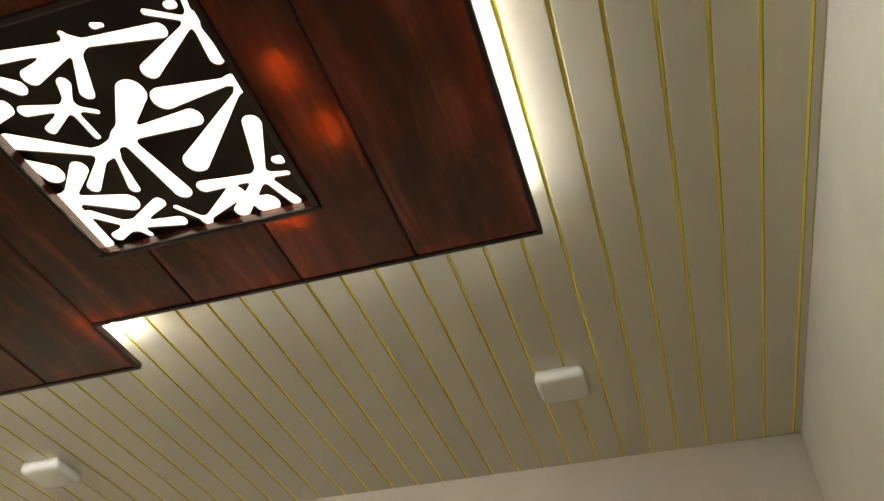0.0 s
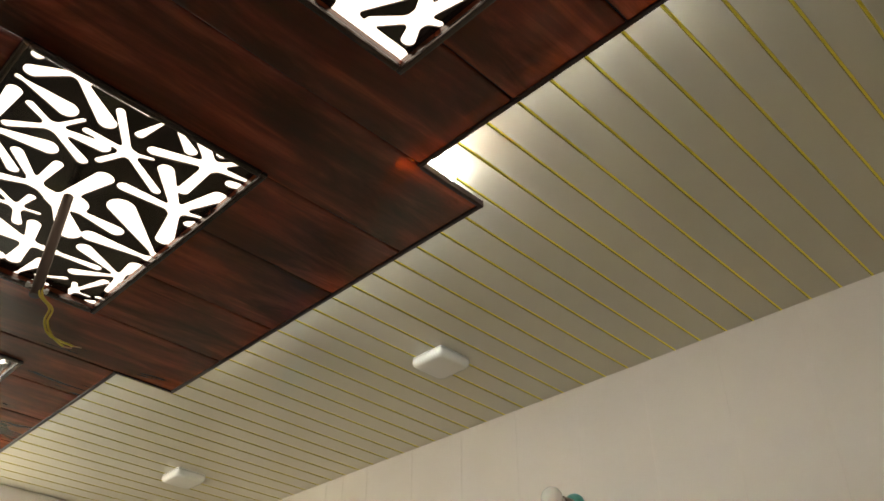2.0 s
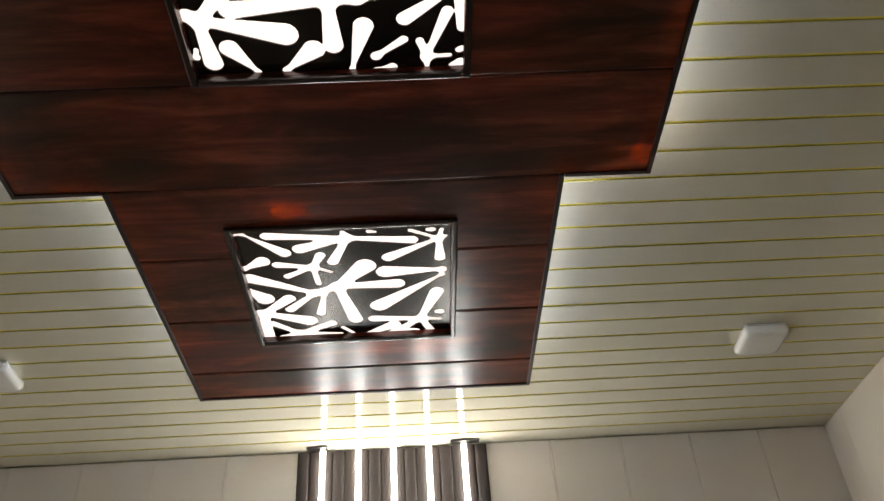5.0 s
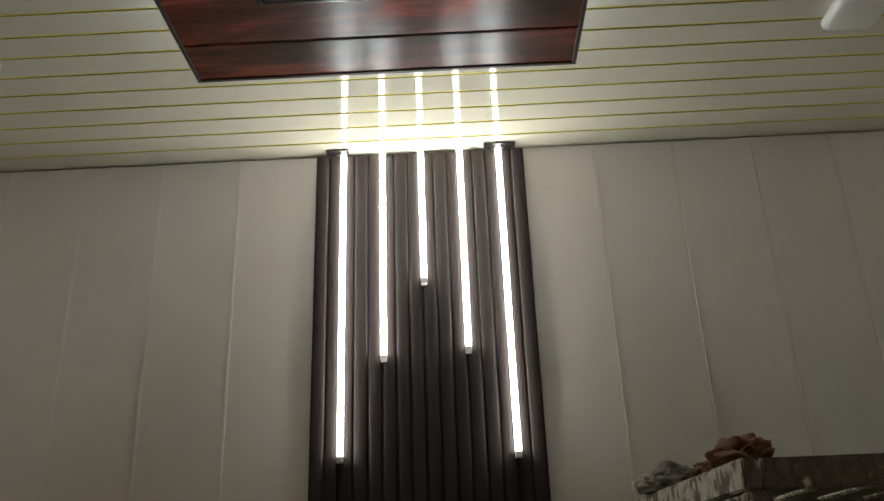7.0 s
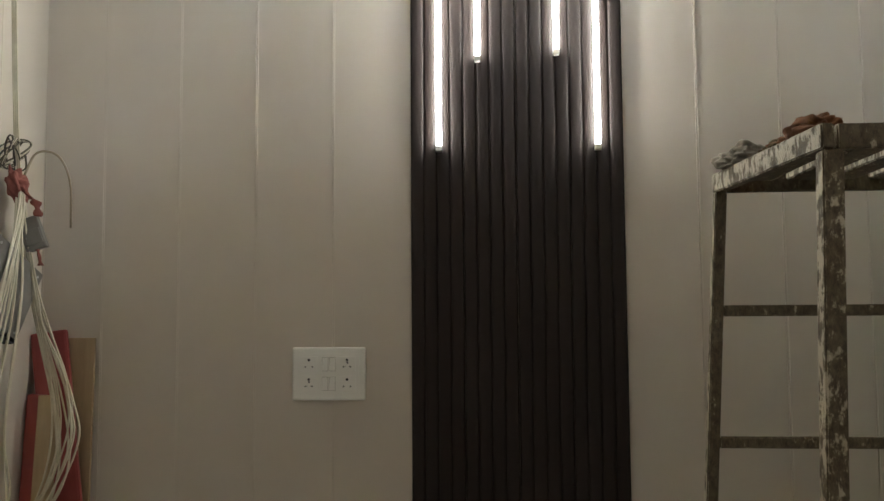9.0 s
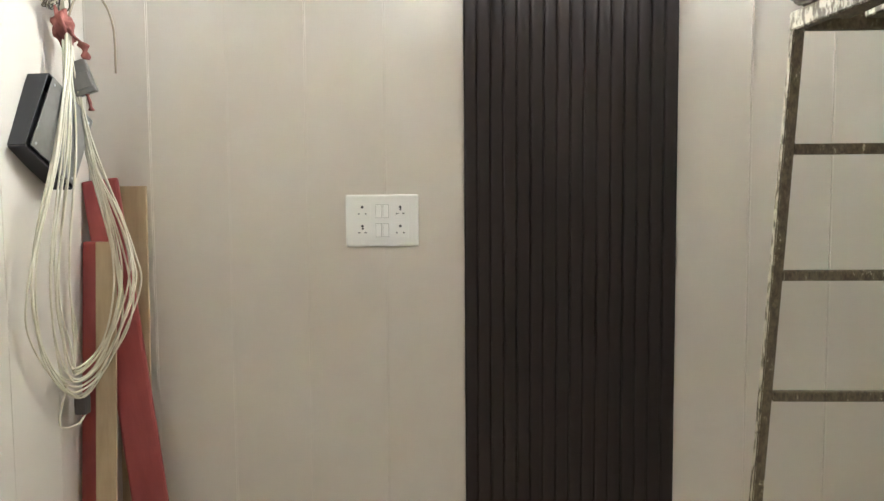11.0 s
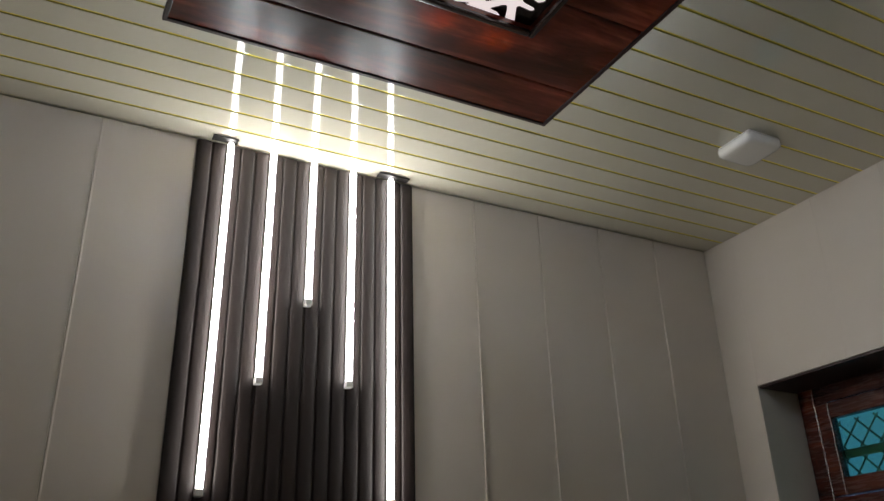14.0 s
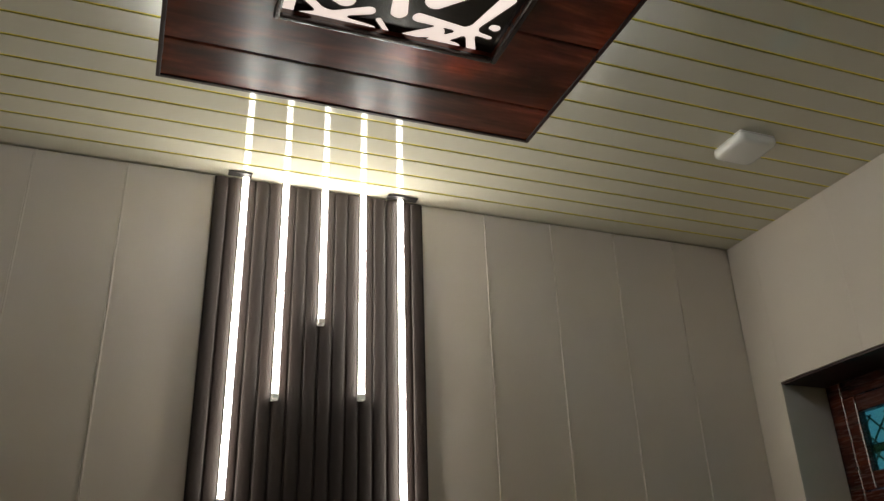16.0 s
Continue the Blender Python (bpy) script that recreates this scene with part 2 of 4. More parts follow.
def wall_board(w, h, lip, depth=0.008):
    """One upright wall board, its front at y = 0 facing south, with a slight lip along one edge."""
    bm = bmesh.new()
    e = 0.0036
    prof = [(0.0001, depth), (0.0001, 0.0004), (0.0012, -lip), (e, -lip), (0.0062, 0), (w - 0.0006 - lip, 0), (w - 0.0003 - 0.6 * lip, 0.9 * lip), (w - 0.0001, 0.0003 + lip), (w - 0.0001, depth)]
    lo = [bm.verts.new((x, y, 0)) for x, y in prof]
    hi = [bm.verts.new((x, y, h)) for x, y in prof]
    for k in range(len(prof) - 1):
        bm.faces.new((lo[k], lo[k + 1], hi[k + 1], hi[k]))
    bm.faces.new(lo)
    bm.faces.new(hi[::-1])
    return bm


board_meshes = {}


def wall_board_at(parent, m, w, h, lip=0.0005):
    key = (round(w, 3), round(h, 3), lip)
    if key not in board_meshes:
        board_meshes[key] = mesh_of("wall_board", wall_board(w, h, lip), PVC_WALL)
    ob = new("wall_board", board_meshes[key])
    ob.parent = parent
    ob.matrix_basis = m
    return ob


def wall(name, label, x0, x1, y0, y1, openings=()):
    bm = bmesh.new()
    if not openings:
        box(bm, x0, x1, y0, y1, 0, H)
    for oy0, oy1, oz0, oz1 in openings:
        box(bm, x0, x1, y0, oy0, 0, H)
        box(bm, x0, x1, oy1, y1, 0, H)
        box(bm, x0, x1, oy0, oy1, 0, oz0)
        box(bm, x0, x1, oy0, oy1, oz1, H)
    return structure(name, bm, PLASTER, label, "wall")


WIN = (-1.085, -0.13, 1.0, 2.43)     # window opening: y, y, z, z
DEEP = 0.008
wn_ob = wall("wall_north", "wall clad in cream boards behind the fluted feature", WEST - 0.15, EAST + 0.3, DEEP, 0.15)
we_ob = wall("wall_east", "wall clad in cream boards with a deep window opening", EAST + DEEP, EAST + 0.3, SOUTH, 0.0, (WIN,))
ww_ob = wall("wall_west", "plain cream board wall", WEST - 0.15, WEST - DEEP, SOUTH, 0.0)
ws_ob = wall("wall_south", "plain smooth cream wall", WEST - 0.15, EAST + 0.3, SOUTH - 0.15, SOUTH)

seams = [-0.33 - PITCH * k for k in range(5)][::-1]
edges = [WEST] + [s for s in seams if s > WEST + 0.02] + [0.305 + PITCH * k for k in range(6) if 0.305 + PITCH * k < EAST - 0.02] + [EAST]
for a, b in zip(edges, edges[1:]):
    wall_board_at(wn_ob, pose(a, 0, 0), b - a, H, 0.0011 if a < 0 else 0.002)


def side_boards(parent, x, turn, stops):
    """Boards along the west or east wall between the given y values."""
    for a, b in zip(stops, stops[1:]):
        w = b - a
        if turn > 0:      # east wall, facing west
            m = pose(x, b, 0, 0, 0, -90)
        else:
            m = pose(x, a, 0, 0, 0, 90)
        mid = (a + b) / 2
        if turn > 0 and WIN[0] < mid < WIN[1]:
            wall_board_at(parent, m @ pose(0, 0, WIN[3]), w, H - WIN[3])
            wall_board_at(parent, m, w, WIN[2])
        else:
            wall_board_at(parent, m, w, H)


stops = sorted({SOUTH, 0.0, WIN[0], WIN[1]} | {round(-0.48 - PITCH * k, 3) for k in range(15)})
stops = [s for i, s in enumerate(stops) if i == 0 or s - stops[i - 1] > 0.03]
side_boards(we_ob, EAST, 1, stops)
side_boards(ww_ob, WEST, -1, [SOUTH] + [SOUTH + 0.3 + PITCH * k for k in range(16)] + [0.0])
# ---- timber ceiling feature ----
XC = -0.05
NX, MX = (-0.52, 0.42), (-0.70, 0.60)            # narrow arms, wide middle
Y_N, Y_NI, Y_SI, Y_S = -0.605, -1.478, -2.748, -3.751
PXS = [(-0.285, 0.212), (-0.265, 0.207), (-0.29, 0.19)]
PANELS = [(-3.359, -2.914), (-2.495, -1.764), (-1.343, -0.900)]   # backlit panels, south to north
feature = thing("ceiling_feature", "stepped red-brown timber ceiling feature with three backlit panels", "ceiling panel", at=(XC, -2.1, ZW))


def slab(b, x0, x1, y0, y1, ease0, ease1):
    """A length of board from x0 to x1; an eased edge is chamfered and leaves room for the joint."""
    gap, cut = 0.0016, 0.0042
    ya, yb = y0 + 2.1 + (gap if ease0 else 0), y1 + 2.1 - (gap if ease1 else 0)
    prof = [(ya, 0.012)] + ([(ya, cut * 0.8), (ya + cut * 0.35, cut * 0.25), (ya + cut, 0)] if ease0 else [(ya, 0)])
    prof += ([(yb - cut, 0), (yb - cut * 0.35, cut * 0.25), (yb, cut * 0.8)] if ease1 else [(yb, 0)]) + [(yb, 0.012)]
    lo = [b.verts.new((x0 - XC, y, z)) for y, z in prof]
    hi = [b.verts.new((x1 - XC, y, z)) for y, z in prof]
    n = len(prof)
    for k in range(n):
        b.faces.new((lo[k], lo[(k + 1) % n], hi[(k + 1) % n], hi[k]))
    b.faces.new(lo[::-1])
    b.faces.new(hi)


def board(x0, x1, y0, y1):
    """One timber board with eased long edges, notched round a panel opening."""
    b = bmesh.new()
    hole = [(max(p[0], y0), min(p[1], y1), px) for p, px in zip(PANELS, PXS) if p[0] < y1 and p[1] > y0]
    if not hole:
        slab(b, x0, x1, y0, y1, True, True)
    else:
        ha, hb, px = hole[0]
        slab(b, x0, px[0], y0, y1, True, True)
        if ha > y0 + 0.006:
            slab(b, px[0], px[1], y0, ha, True, False)
        if hb < y1 - 0.006:
            slab(b, px[0], px[1], hb, y1, False, True)
        if ha <= y0 + 0.006 and hb >= y1 - 0.006:
            part("board", b, WOOD, feature)
            b = bmesh.new()
        slab(b, px[1], x1, y0, y1, True, True)
        bmesh.ops.remove_doubles(b, verts=b.verts[:], dist=0.0002)
    return part("board", b, WOOD, feature)


cuts = [Y_S] + [-0.747 - 0.25 * k for k in range(12)][::-1] + [Y_N]
cuts = sorted(set(round(c, 4) for c in cuts if Y_S <= c <= Y_N))
extra = sorted({c for c in cuts if min(abs(c - Y_NI), abs(c - Y_SI)) > 0.03} | {Y_NI, Y_SI, Y_S, Y_N})
extra = [c for i, c in enumerate(extra) if i == 0 or c - extra[i - 1] > 0.01]
for y0, y1 in zip(extra, extra[1:]):
    mid = (y0 + y1) / 2
    x0, x1 = MX if Y_SI - 0.01 < mid < Y_NI + 0.01 else NX
    board(x0, x1, y0, y1)

# dark tongue in each joint between boards
for y in extra[1:-1]:
    x0, x1 = MX if Y_SI - 0.01 < y < Y_NI + 0.01 else NX
    hole = [px for p, px in zip(PANELS, PXS) if p[0] < y < p[1]]
    for xa, xb in (((x0, hole[0][0] - 0.013), (hole[0][1] + 0.013, x1)) if hole else ((x0, x1),)):
        part("joint", box(bmesh.new(), xa - XC + 0.004, xb - XC - 0.004, y - 0.0017 + 2.1, y + 0.0017 + 2.1, 0.006, 0.0125), JOINT, feature)

# edging strip along the stepped outline
outline = [(NX[0], Y_N), (NX[1], Y_N), (NX[1], Y_NI), (MX[1], Y_NI), (MX[1], Y_SI), (NX[1], Y_SI), (NX[1], Y_S),
           (NX[0], Y_S), (NX[0], Y_SI), (MX[0], Y_SI), (MX[0], Y_NI), (NX[0], Y_NI)]
for (ax, ay), (bx, by) in zip(outline, outline[1:] + outline[:1]):
    b = bmesh.new()
    t = 0.003
    if ax == bx:
        s = 1 if ax > XC else -1
        y0, y1 = min(ay, by), max(ay, by)
        box(b, *sorted((ax - s * 0.007 - XC, ax + s * t - XC)), y0 + 2.1 - t, y1 + 2.1 + t, -0.004, 0.0125, 0.0015)
    else:
        s = 1 if ay > -2.1 else -1
        x0, x1 = min(ax, bx), max(ax, bx)
        box(b, x0 - XC + 0.004, x1 - XC - 0.004, *sorted((ay - s * 0.007 + 2.1, ay + s * t + 2.1)), -0.0035, 0.0122, 0.0015)
    part("edging", b, TRIM, feature, "dark brown edging strip")

# carcass that holds the boards up to the ceiling, set back from the edge
b = bmesh.new()
SET = 0.05
for x0, x1, y0, y1 in ((NX[0] + SET, NX[1] - SET, Y_S + SET, Y_N - SET), (MX[0] + SET, MX[1] - SET, Y_SI + SET, Y_NI - SET)):
    for wx in (x0, x1):
        box(b, wx - 0.008 - XC, wx + 0.008 - XC, y0 + 2.1, y1 + 2.1, 0.013, H - ZW + 0.002)
    for wy in (y0, y1):
        box(b, x0 - XC + 0.009, x1 - XC - 0.009, wy - 0.008 + 2.1, wy + 0.008 + 2.1, 0.013, H - ZW + 0.001)
part("carcass", b, WHITE_PLASTIC, feature)


def led_strip(x0, x1, y0, y1):
    b = box(bmesh.new(), x0 - XC, x1 - XC, y0 + 2.1, y1 + 2.1, 0.075, 0.087)
    return part("led_strip", b, COVE, feature, "lit white led strip")


o = SET - 0.010
q = 0.002
for s in (-1, 1):
    nx = NX[1] - o if s > 0 else NX[0] + o
    mx = MX[1] - o if s > 0 else MX[0] + o
    led_strip(nx - q, nx + q, Y_NI + 0.02, Y_N - o)
    led_strip(nx - q, nx + q, Y_S + o, Y_SI - 0.02)
    led_strip(mx - q, mx + q, Y_SI + o, Y_NI - o)
    for yy in (Y_NI - o, Y_SI + o):
        led_strip(*sorted((nx + s * 0.004, mx - s * 0.004)), yy - q, yy + q)
led_strip(NX[0] + o, NX[1] - o, Y_N - o - q, Y_N - o + q)
led_strip(NX[0] + o, NX[1] - o, Y_S + o - q, Y_S + o + q)

# ---- backlit cut-out panels ----
def star(pattern, hub, *arms, joined=False):
    """One cut-out: drop-shaped arms that run from a hub (x, y, radius) to their tips. joined: goes on from the cut-out before."""
    if not joined:
        pattern.append([])
    pattern[-1] += [(hub, arm) for arm in arms]


PATTERN_A = []
star(PATTERN_A, (-0.193, 0.223, 0.0036), (-0.192, 0.244, 0.0049), (-0.121, 0.140, 0.0158))
star(PATTERN_A, (-0.068, 0.241, 0.0084), (-0.093, 0.195, 0.0185))
star(PATTERN_A, (-0.165, -0.006, 0.0144), (-0.183, 0.172, 0.0133), (-0.149, -0.152, 0.0141), (-0.133, 0.104, 0.0170), (-0.080, 0.034, 0.0133), (-0.187, 0.002, 0.0061))
star(PATTERN_A, (-0.185, -0.056, 0.0051), (-0.183, -0.069, 0.0051))
star(PATTERN_A, (-0.151, -0.213, 0.0091), (-0.183, -0.149, 0.0062), (-0.183, -0.219, 0.0051), (-0.089, -0.096, 0.0164), (-0.079, -0.215, 0.0130), (-0.159, -0.229, 0.0040))
star(PATTERN_A, (-0.183, -0.190, 0.0061), (-0.183, -0.198, 0.0081))
star(PATTERN_A, (-0.064, 0.082, 0.0115), (-0.078, 0.163, 0.0123), (-0.032, 0.145, 0.0103), (0.003, 0.076, 0.0073), (-0.042, 0.042, 0.0054), (-0.107, 0.060, 0.0125))
star(PATTERN_A, (0.017, 0.032, 0.0203), (-0.060, -0.039, 0.0264), (0.015, -0.112, 0.0190), (0.161, 0.000, 0.0184), (0.040, 0.089, 0.0139))
star(PATTERN_A, (0.040, 0.089, 0.0142), (-0.030, 0.234, 0.0188), (0.105, 0.158, 0.0130), joined=True)
star(PATTERN_A, (0.046, 0.068, 0.0080), (0.129, 0.085, 0.0112), joined=True)
star(PATTERN_A, (-0.034, -0.219, 0.0120), (-0.034, -0.086, 0.0230))
star(PATTERN_A, (-0.014, -0.220, 0.0068), (0.105, -0.064, 0.0241), joined=True)
star(PATTERN_A, (0.008, 0.249, 0.0062), (0.054, 0.213, 0.0240))
star(PATTERN_A, (0.119, 0.225, 0.0185), (0.058, 0.155, 0.0169), (0.158, 0.118, 0.0218), (0.107, 0.249, 0.0098), (0.239, 0.235, 0.0214))
star(PATTERN_A, (0.214, 0.148, 0.0160), (0.164, 0.210, 0.0116), (0.175, 0.061, 0.0132), (0.230, 0.047, 0.0133), (0.245, 0.128, 0.0072), (0.232, 0.194, 0.0130))
star(PATTERN_A, (0.242, -0.004, 0.0092), (0.196, 0.035, 0.0068), (0.194, -0.096, 0.0182), (0.254, -0.005, 0.0062))
star(PATTERN_A, (0.170, -0.165, 0.0155), (0.163, -0.046, 0.0150), (0.055, -0.207, 0.0179), (0.177, -0.215, 0.0061), (0.244, -0.199, 0.0114), (0.239, -0.086, 0.0161))
star(PATTERN_A, (0.143, -0.210, 0.0091), (0.144, -0.217, 0.0100))
star(PATTERN_A, (0.235, -0.137, 0.0220), (0.237, -0.147, 0.0210))
PATTERN_B = []
star(PATTERN_B, (-0.215, -0.341, 0.0096), (-0.204, -0.354, 0.0090))
star(PATTERN_B, (-0.144, -0.349, 0.0111), (-0.206, -0.299, 0.0155), (-0.049, -0.271, 0.0184), (-0.003, -0.349, 0.0090))
star(PATTERN_B, (-0.218, -0.268, 0.0051), (-0.120, -0.251, 0.0220))
star(PATTERN_B, (-0.210, -0.097, 0.0110), (-0.209, -0.228, 0.0150), (-0.100, -0.123, 0.0211), (-0.123, -0.009, 0.0127), (-0.223, -0.083, 0.0069))
star(PATTERN_B, (-0.118, -0.186, 0.0131), (-0.174, -0.216, 0.0089), (-0.084, -0.245, 0.0055), (-0.185, -0.132, 0.0097), (-0.023, -0.200, 0.0161), (-0.035, -0.134, 0.0126))
star(PATTERN_B, (0.021, -0.220, 0.0142), (-0.045, -0.317, 0.0089), (-0.066, -0.222, 0.0090), (-0.010, -0.158, 0.0085), (0.065, -0.237, 0.0050), (0.120, -0.152, 0.0108))
star(PATTERN_B, (0.032, -0.357, 0.0044), (0.012, -0.284, 0.0100))
star(PATTERN_B, (0.048, -0.357, 0.0038), (0.107, -0.313, 0.0134), joined=True)
star(PATTERN_B, (0.160, -0.303, 0.0195), (0.055, -0.262, 0.0136), (0.111, -0.353, 0.0134), (0.201, -0.355, 0.0056), (0.233, -0.314, 0.0062), (0.160, -0.194, 0.0140))
star(PATTERN_B, (0.155, -0.350, 0.0099), (0.158, -0.347, 0.0099))
star(PATTERN_B, (0.220, -0.283, 0.0117), (0.234, -0.288, 0.0108))
star(PATTERN_B, (0.185, -0.122, 0.0179), (0.067, -0.117, 0.0151), (0.101, -0.228, 0.0172), (0.225, -0.228, 0.0183), (0.237, -0.139, 0.0054), (0.222, -0.010, 0.0209))
star(PATTERN_B, (-0.218, -0.002, 0.0182), (-0.193, -0.021, 0.0277))
star(PATTERN_B, (-0.070, 0.006, 0.0155), (-0.218, 0.070, 0.0177), (-0.138, -0.069, 0.0132), (-0.063, -0.088, 0.0113), (-0.014, 0.026, 0.0238))
star(PATTERN_B, (-0.014, 0.026, 0.0226), (0.024, -0.113, 0.0208), (0.019, 0.010, 0.0291), (0.053, 0.116, 0.0286), joined=True)
star(PATTERN_B, (0.025, 0.029, 0.0118), (0.126, 0.038, 0.0196), joined=True)
star(PATTERN_B, (-0.229, 0.098, 0.0047), (-0.176, 0.133, 0.0175))
star(PATTERN_B, (-0.066, 0.110, 0.0107), (-0.137, 0.067, 0.0074), (-0.152, 0.121, 0.0091), (-0.057, 0.054, 0.0097), (-0.022, 0.100, 0.0061), (-0.043, 0.164, 0.0114))
star(PATTERN_B, (-0.212, 0.254, 0.0161), (-0.128, 0.169, 0.0212), (-0.228, 0.243, 0.0141), (-0.204, 0.342, 0.0174), (-0.071, 0.287, 0.0234))
star(PATTERN_B, (-0.231, 0.330, 0.0053), (-0.228, 0.313, 0.0045))
star(PATTERN_B, (-0.129, 0.366, 0.0045), (-0.170, 0.313, 0.0184))
star(PATTERN_B, (0.008, 0.223, 0.0171), (-0.091, 0.184, 0.0162), (-0.156, 0.235, 0.0180), (-0.013, 0.143, 0.0153), (0.009, 0.313, 0.0179), (0.057, 0.218, 0.0141))
star(PATTERN_B, (0.057, 0.218, 0.0141), (0.165, 0.208, 0.0121), joined=True)
star(PATTERN_B, (-0.079, 0.364, 0.0059), (-0.026, 0.321, 0.0199))
star(PATTERN_B, (0.038, 0.366, 0.0040), (0.064, 0.275, 0.0179))
star(PATTERN_B, (0.082, 0.340, 0.0091), (0.132, 0.306, 0.0083))
star(PATTERN_B, (0.081, 0.371, 0.0051), (0.110, 0.365, 0.0090))
star(PATTERN_B, (0.236, 0.062, 0.0083), (0.097, -0.048, 0.0315))
star(PATTERN_B, (0.232, 0.086, 0.0122), (0.097, 0.098, 0.0213), joined=True)
star(PATTERN_B, (0.222, 0.204, 0.0098), (0.110, 0.153, 0.0195), (0.135, 0.263, 0.0144), (0.231, 0.140, 0.0206), (0.235, 0.284, 0.0107), (0.240, 0.229, 0.0040))
star(PATTERN_B, (0.171, 0.345, 0.0088), (0.160, 0.310, 0.0076), (0.208, 0.251, 0.0111), (0.212, 0.343, 0.0050), (0.172, 0.367, 0.0040))
star(PATTERN_B, (0.221, 0.368, 0.0096), (0.232, 0.360, 0.0104))
star(PATTERN_B, (0.229, 0.332, 0.0054), (0.235, 0.329, 0.0054))
star(PATTERN_B, (0.230, -0.099, 0.0104), (0.237, -0.107, 0.0112))


def cut_distance(pattern, x, y):
    """How far (x, y) lies outside the nearest cut-out, negative inside; arms of one cut-out flow into each other."""
    best = np.full(x.shape, 9.0)
    for arms in pattern:
        own = np.full(x.shape, 0.2)
        for hub in {h for h, _ in arms}:
            own = np.minimum(own, np.hypot(x - hub[0], y - hub[1]) - hub[2])
        for (ax, ay, ar), (bx, by, br) in arms:
            dx, dy = bx - ax, by - ay
            t = np.clip(((x - ax) * dx + (y - ay) * dy) / max(dx * dx + dy * dy, 1e-9), 0, 1)
            # the arm leaves the hub thin and swells to its tip
            r = 0.55 * ar * (1 - t) + br * t
            d = np.hypot(x - ax - t * dx, y - ay - t * dy) - r
            k = 0.010
            h = np.clip(0.5 + 0.5 * (own - d) / k, 0, 1)
            own = own * (1 - h) + d * h - k * h * (1 - h)
        best = np.minimum(best, own)
    return best


def cut_board(pattern, x0, x1, y0, y1, centre, quarter, stretch, z0, z1, cell=0.0028):
    """A board with the pattern cut through it. quarter: quarter turns of the pattern."""
    nx, ny = int((x1 - x0) / cell) + 1, int((y1 - y0) / cell) + 1
    gx, gy = np.linspace(x0, x1, nx + 1), np.linspace(y0, y1, ny + 1)
    mx, my = np.meshgrid((gx - centre[0]) / stretch[0], (gy - centre[1]) / stretch[1])
    if quarter:
        mx, my = my, -mx
    f = cut_distance(pattern, mx, my)
    f[np.abs(f) < 1e-5] = 1e-5
    verts, faces, seen = [], [], {}

    def vert(key, px, py, z):
        if (key, z) not in seen:
            seen[key, z] = len(verts)
            verts.append((px, py, z))
        return seen[key, z]

    for j in range(ny):
        run = None
        for i in range(nx + 1):
            solid = i < nx and f[j, i] > 0 and f[j, i + 1] > 0 and f[j + 1, i] > 0 and f[j + 1, i + 1] > 0
            if solid and run is None:
                run = i
            if not solid and run is not None:
                c = [((run, j), gx[run], gy[j]), ((i, j), gx[i], gy[j]), ((i, j + 1), gx[i], gy[j + 1]), ((run, j + 1), gx[run], gy[j + 1])]
                faces.append([vert(k, px, py, z0) for k, px, py in c])
                run = None
            if solid or i == nx:
                continue
            ring = [(i, j), (i + 1, j), (i + 1, j + 1), (i, j + 1)]
            loop, edge = [], []
            for a, b in zip(ring, ring[1:] + ring[:1]):
                fa, fb = f[a[1], a[0]], f[b[1], b[0]]
                if fa > 0:
                    loop.append((a, gx[a[0]], gy[a[1]]))
                if (fa > 0) != (fb > 0):
                    t = fa / (fa - fb)
                    e = ((min(a, b), max(a, b)), gx[a[0]] + t * (gx[b[0]] - gx[a[0]]), gy[a[1]] + t * (gy[b[1]] - gy[a[1]]))
                    loop.append(e)
                    edge.append(e)
            if len(loop) > 2:
                faces.append([vert(k, px, py, z0) for k, px, py in loop])
            if len(edge) == 2:
                (ka, ax, ay), (kb, bx, by) = edge
                faces.append([vert(ka, ax, ay, z0), vert(kb, bx, by, z0), vert(kb, bx, by, z1), vert(ka, ax, ay, z1)])
    me = bpy.data.meshes.new("cut_out_board")
    me.from_pydata(verts, [], faces)
    me.materials.append(JALI)
    return me


SHIFT = [(-0.0105, -0.001), (0, 0), (0, 0)]      # how far each sheet was laid off centre
STRETCH = [(1.03, 0.945), (1, 1), (1, 1)]
LAP = 0.022      # the sheets lie on the boards round the opening
for k, (y0, y1) in enumerate(PANELS):
    pattern = PATTERN_B if k == 1 else PATTERN_A
    PX = PXS[k]
    centre = ((PX[0] + PX[1]) / 2 + SHIFT[k][0], (y0 + y1) / 2 + SHIFT[k][1])
    jb = new("cut_out_board", cut_board(pattern, PX[0] - LAP, PX[1] + LAP, y0 - LAP, y1 + LAP, centre, k == 2, STRETCH[k], ZW + 0.0128, ZW + 0.0155))
    jb.parent = feature
    jb.matrix_parent_inverse = Matrix.Translation((-XC, 2.1, -ZW))
    tagged(jb, "near-black board with organic cut-out pattern")
    b = box(bmesh.new(), PX[0] - XC - LAP, PX[1] - XC + LAP, y0 + 2.1 - LAP, y1 + 2.1 + LAP, 0.0160, 0.020)
    part("diffuser", b, PANEL_GLOW, feature, "glowing white acrylic sheet")
    fr = 0.014
    for x0, x1, a, c in ((PX[0] - fr, PX[0], y0 - fr, y1 + fr), (PX[1], PX[1] + fr, y0 - fr, y1 + fr),
                         (PX[0], PX[1], y0 - fr, y0), (PX[0], PX[1], y1, y1 + fr)):
        g = 0.0003
        part("panel_frame", box(bmesh.new(), x0 - XC + g, x1 - XC - g, a + 2.1, c + 2.1, -0.009, 0.0045, 0.004), MOULD, feature)

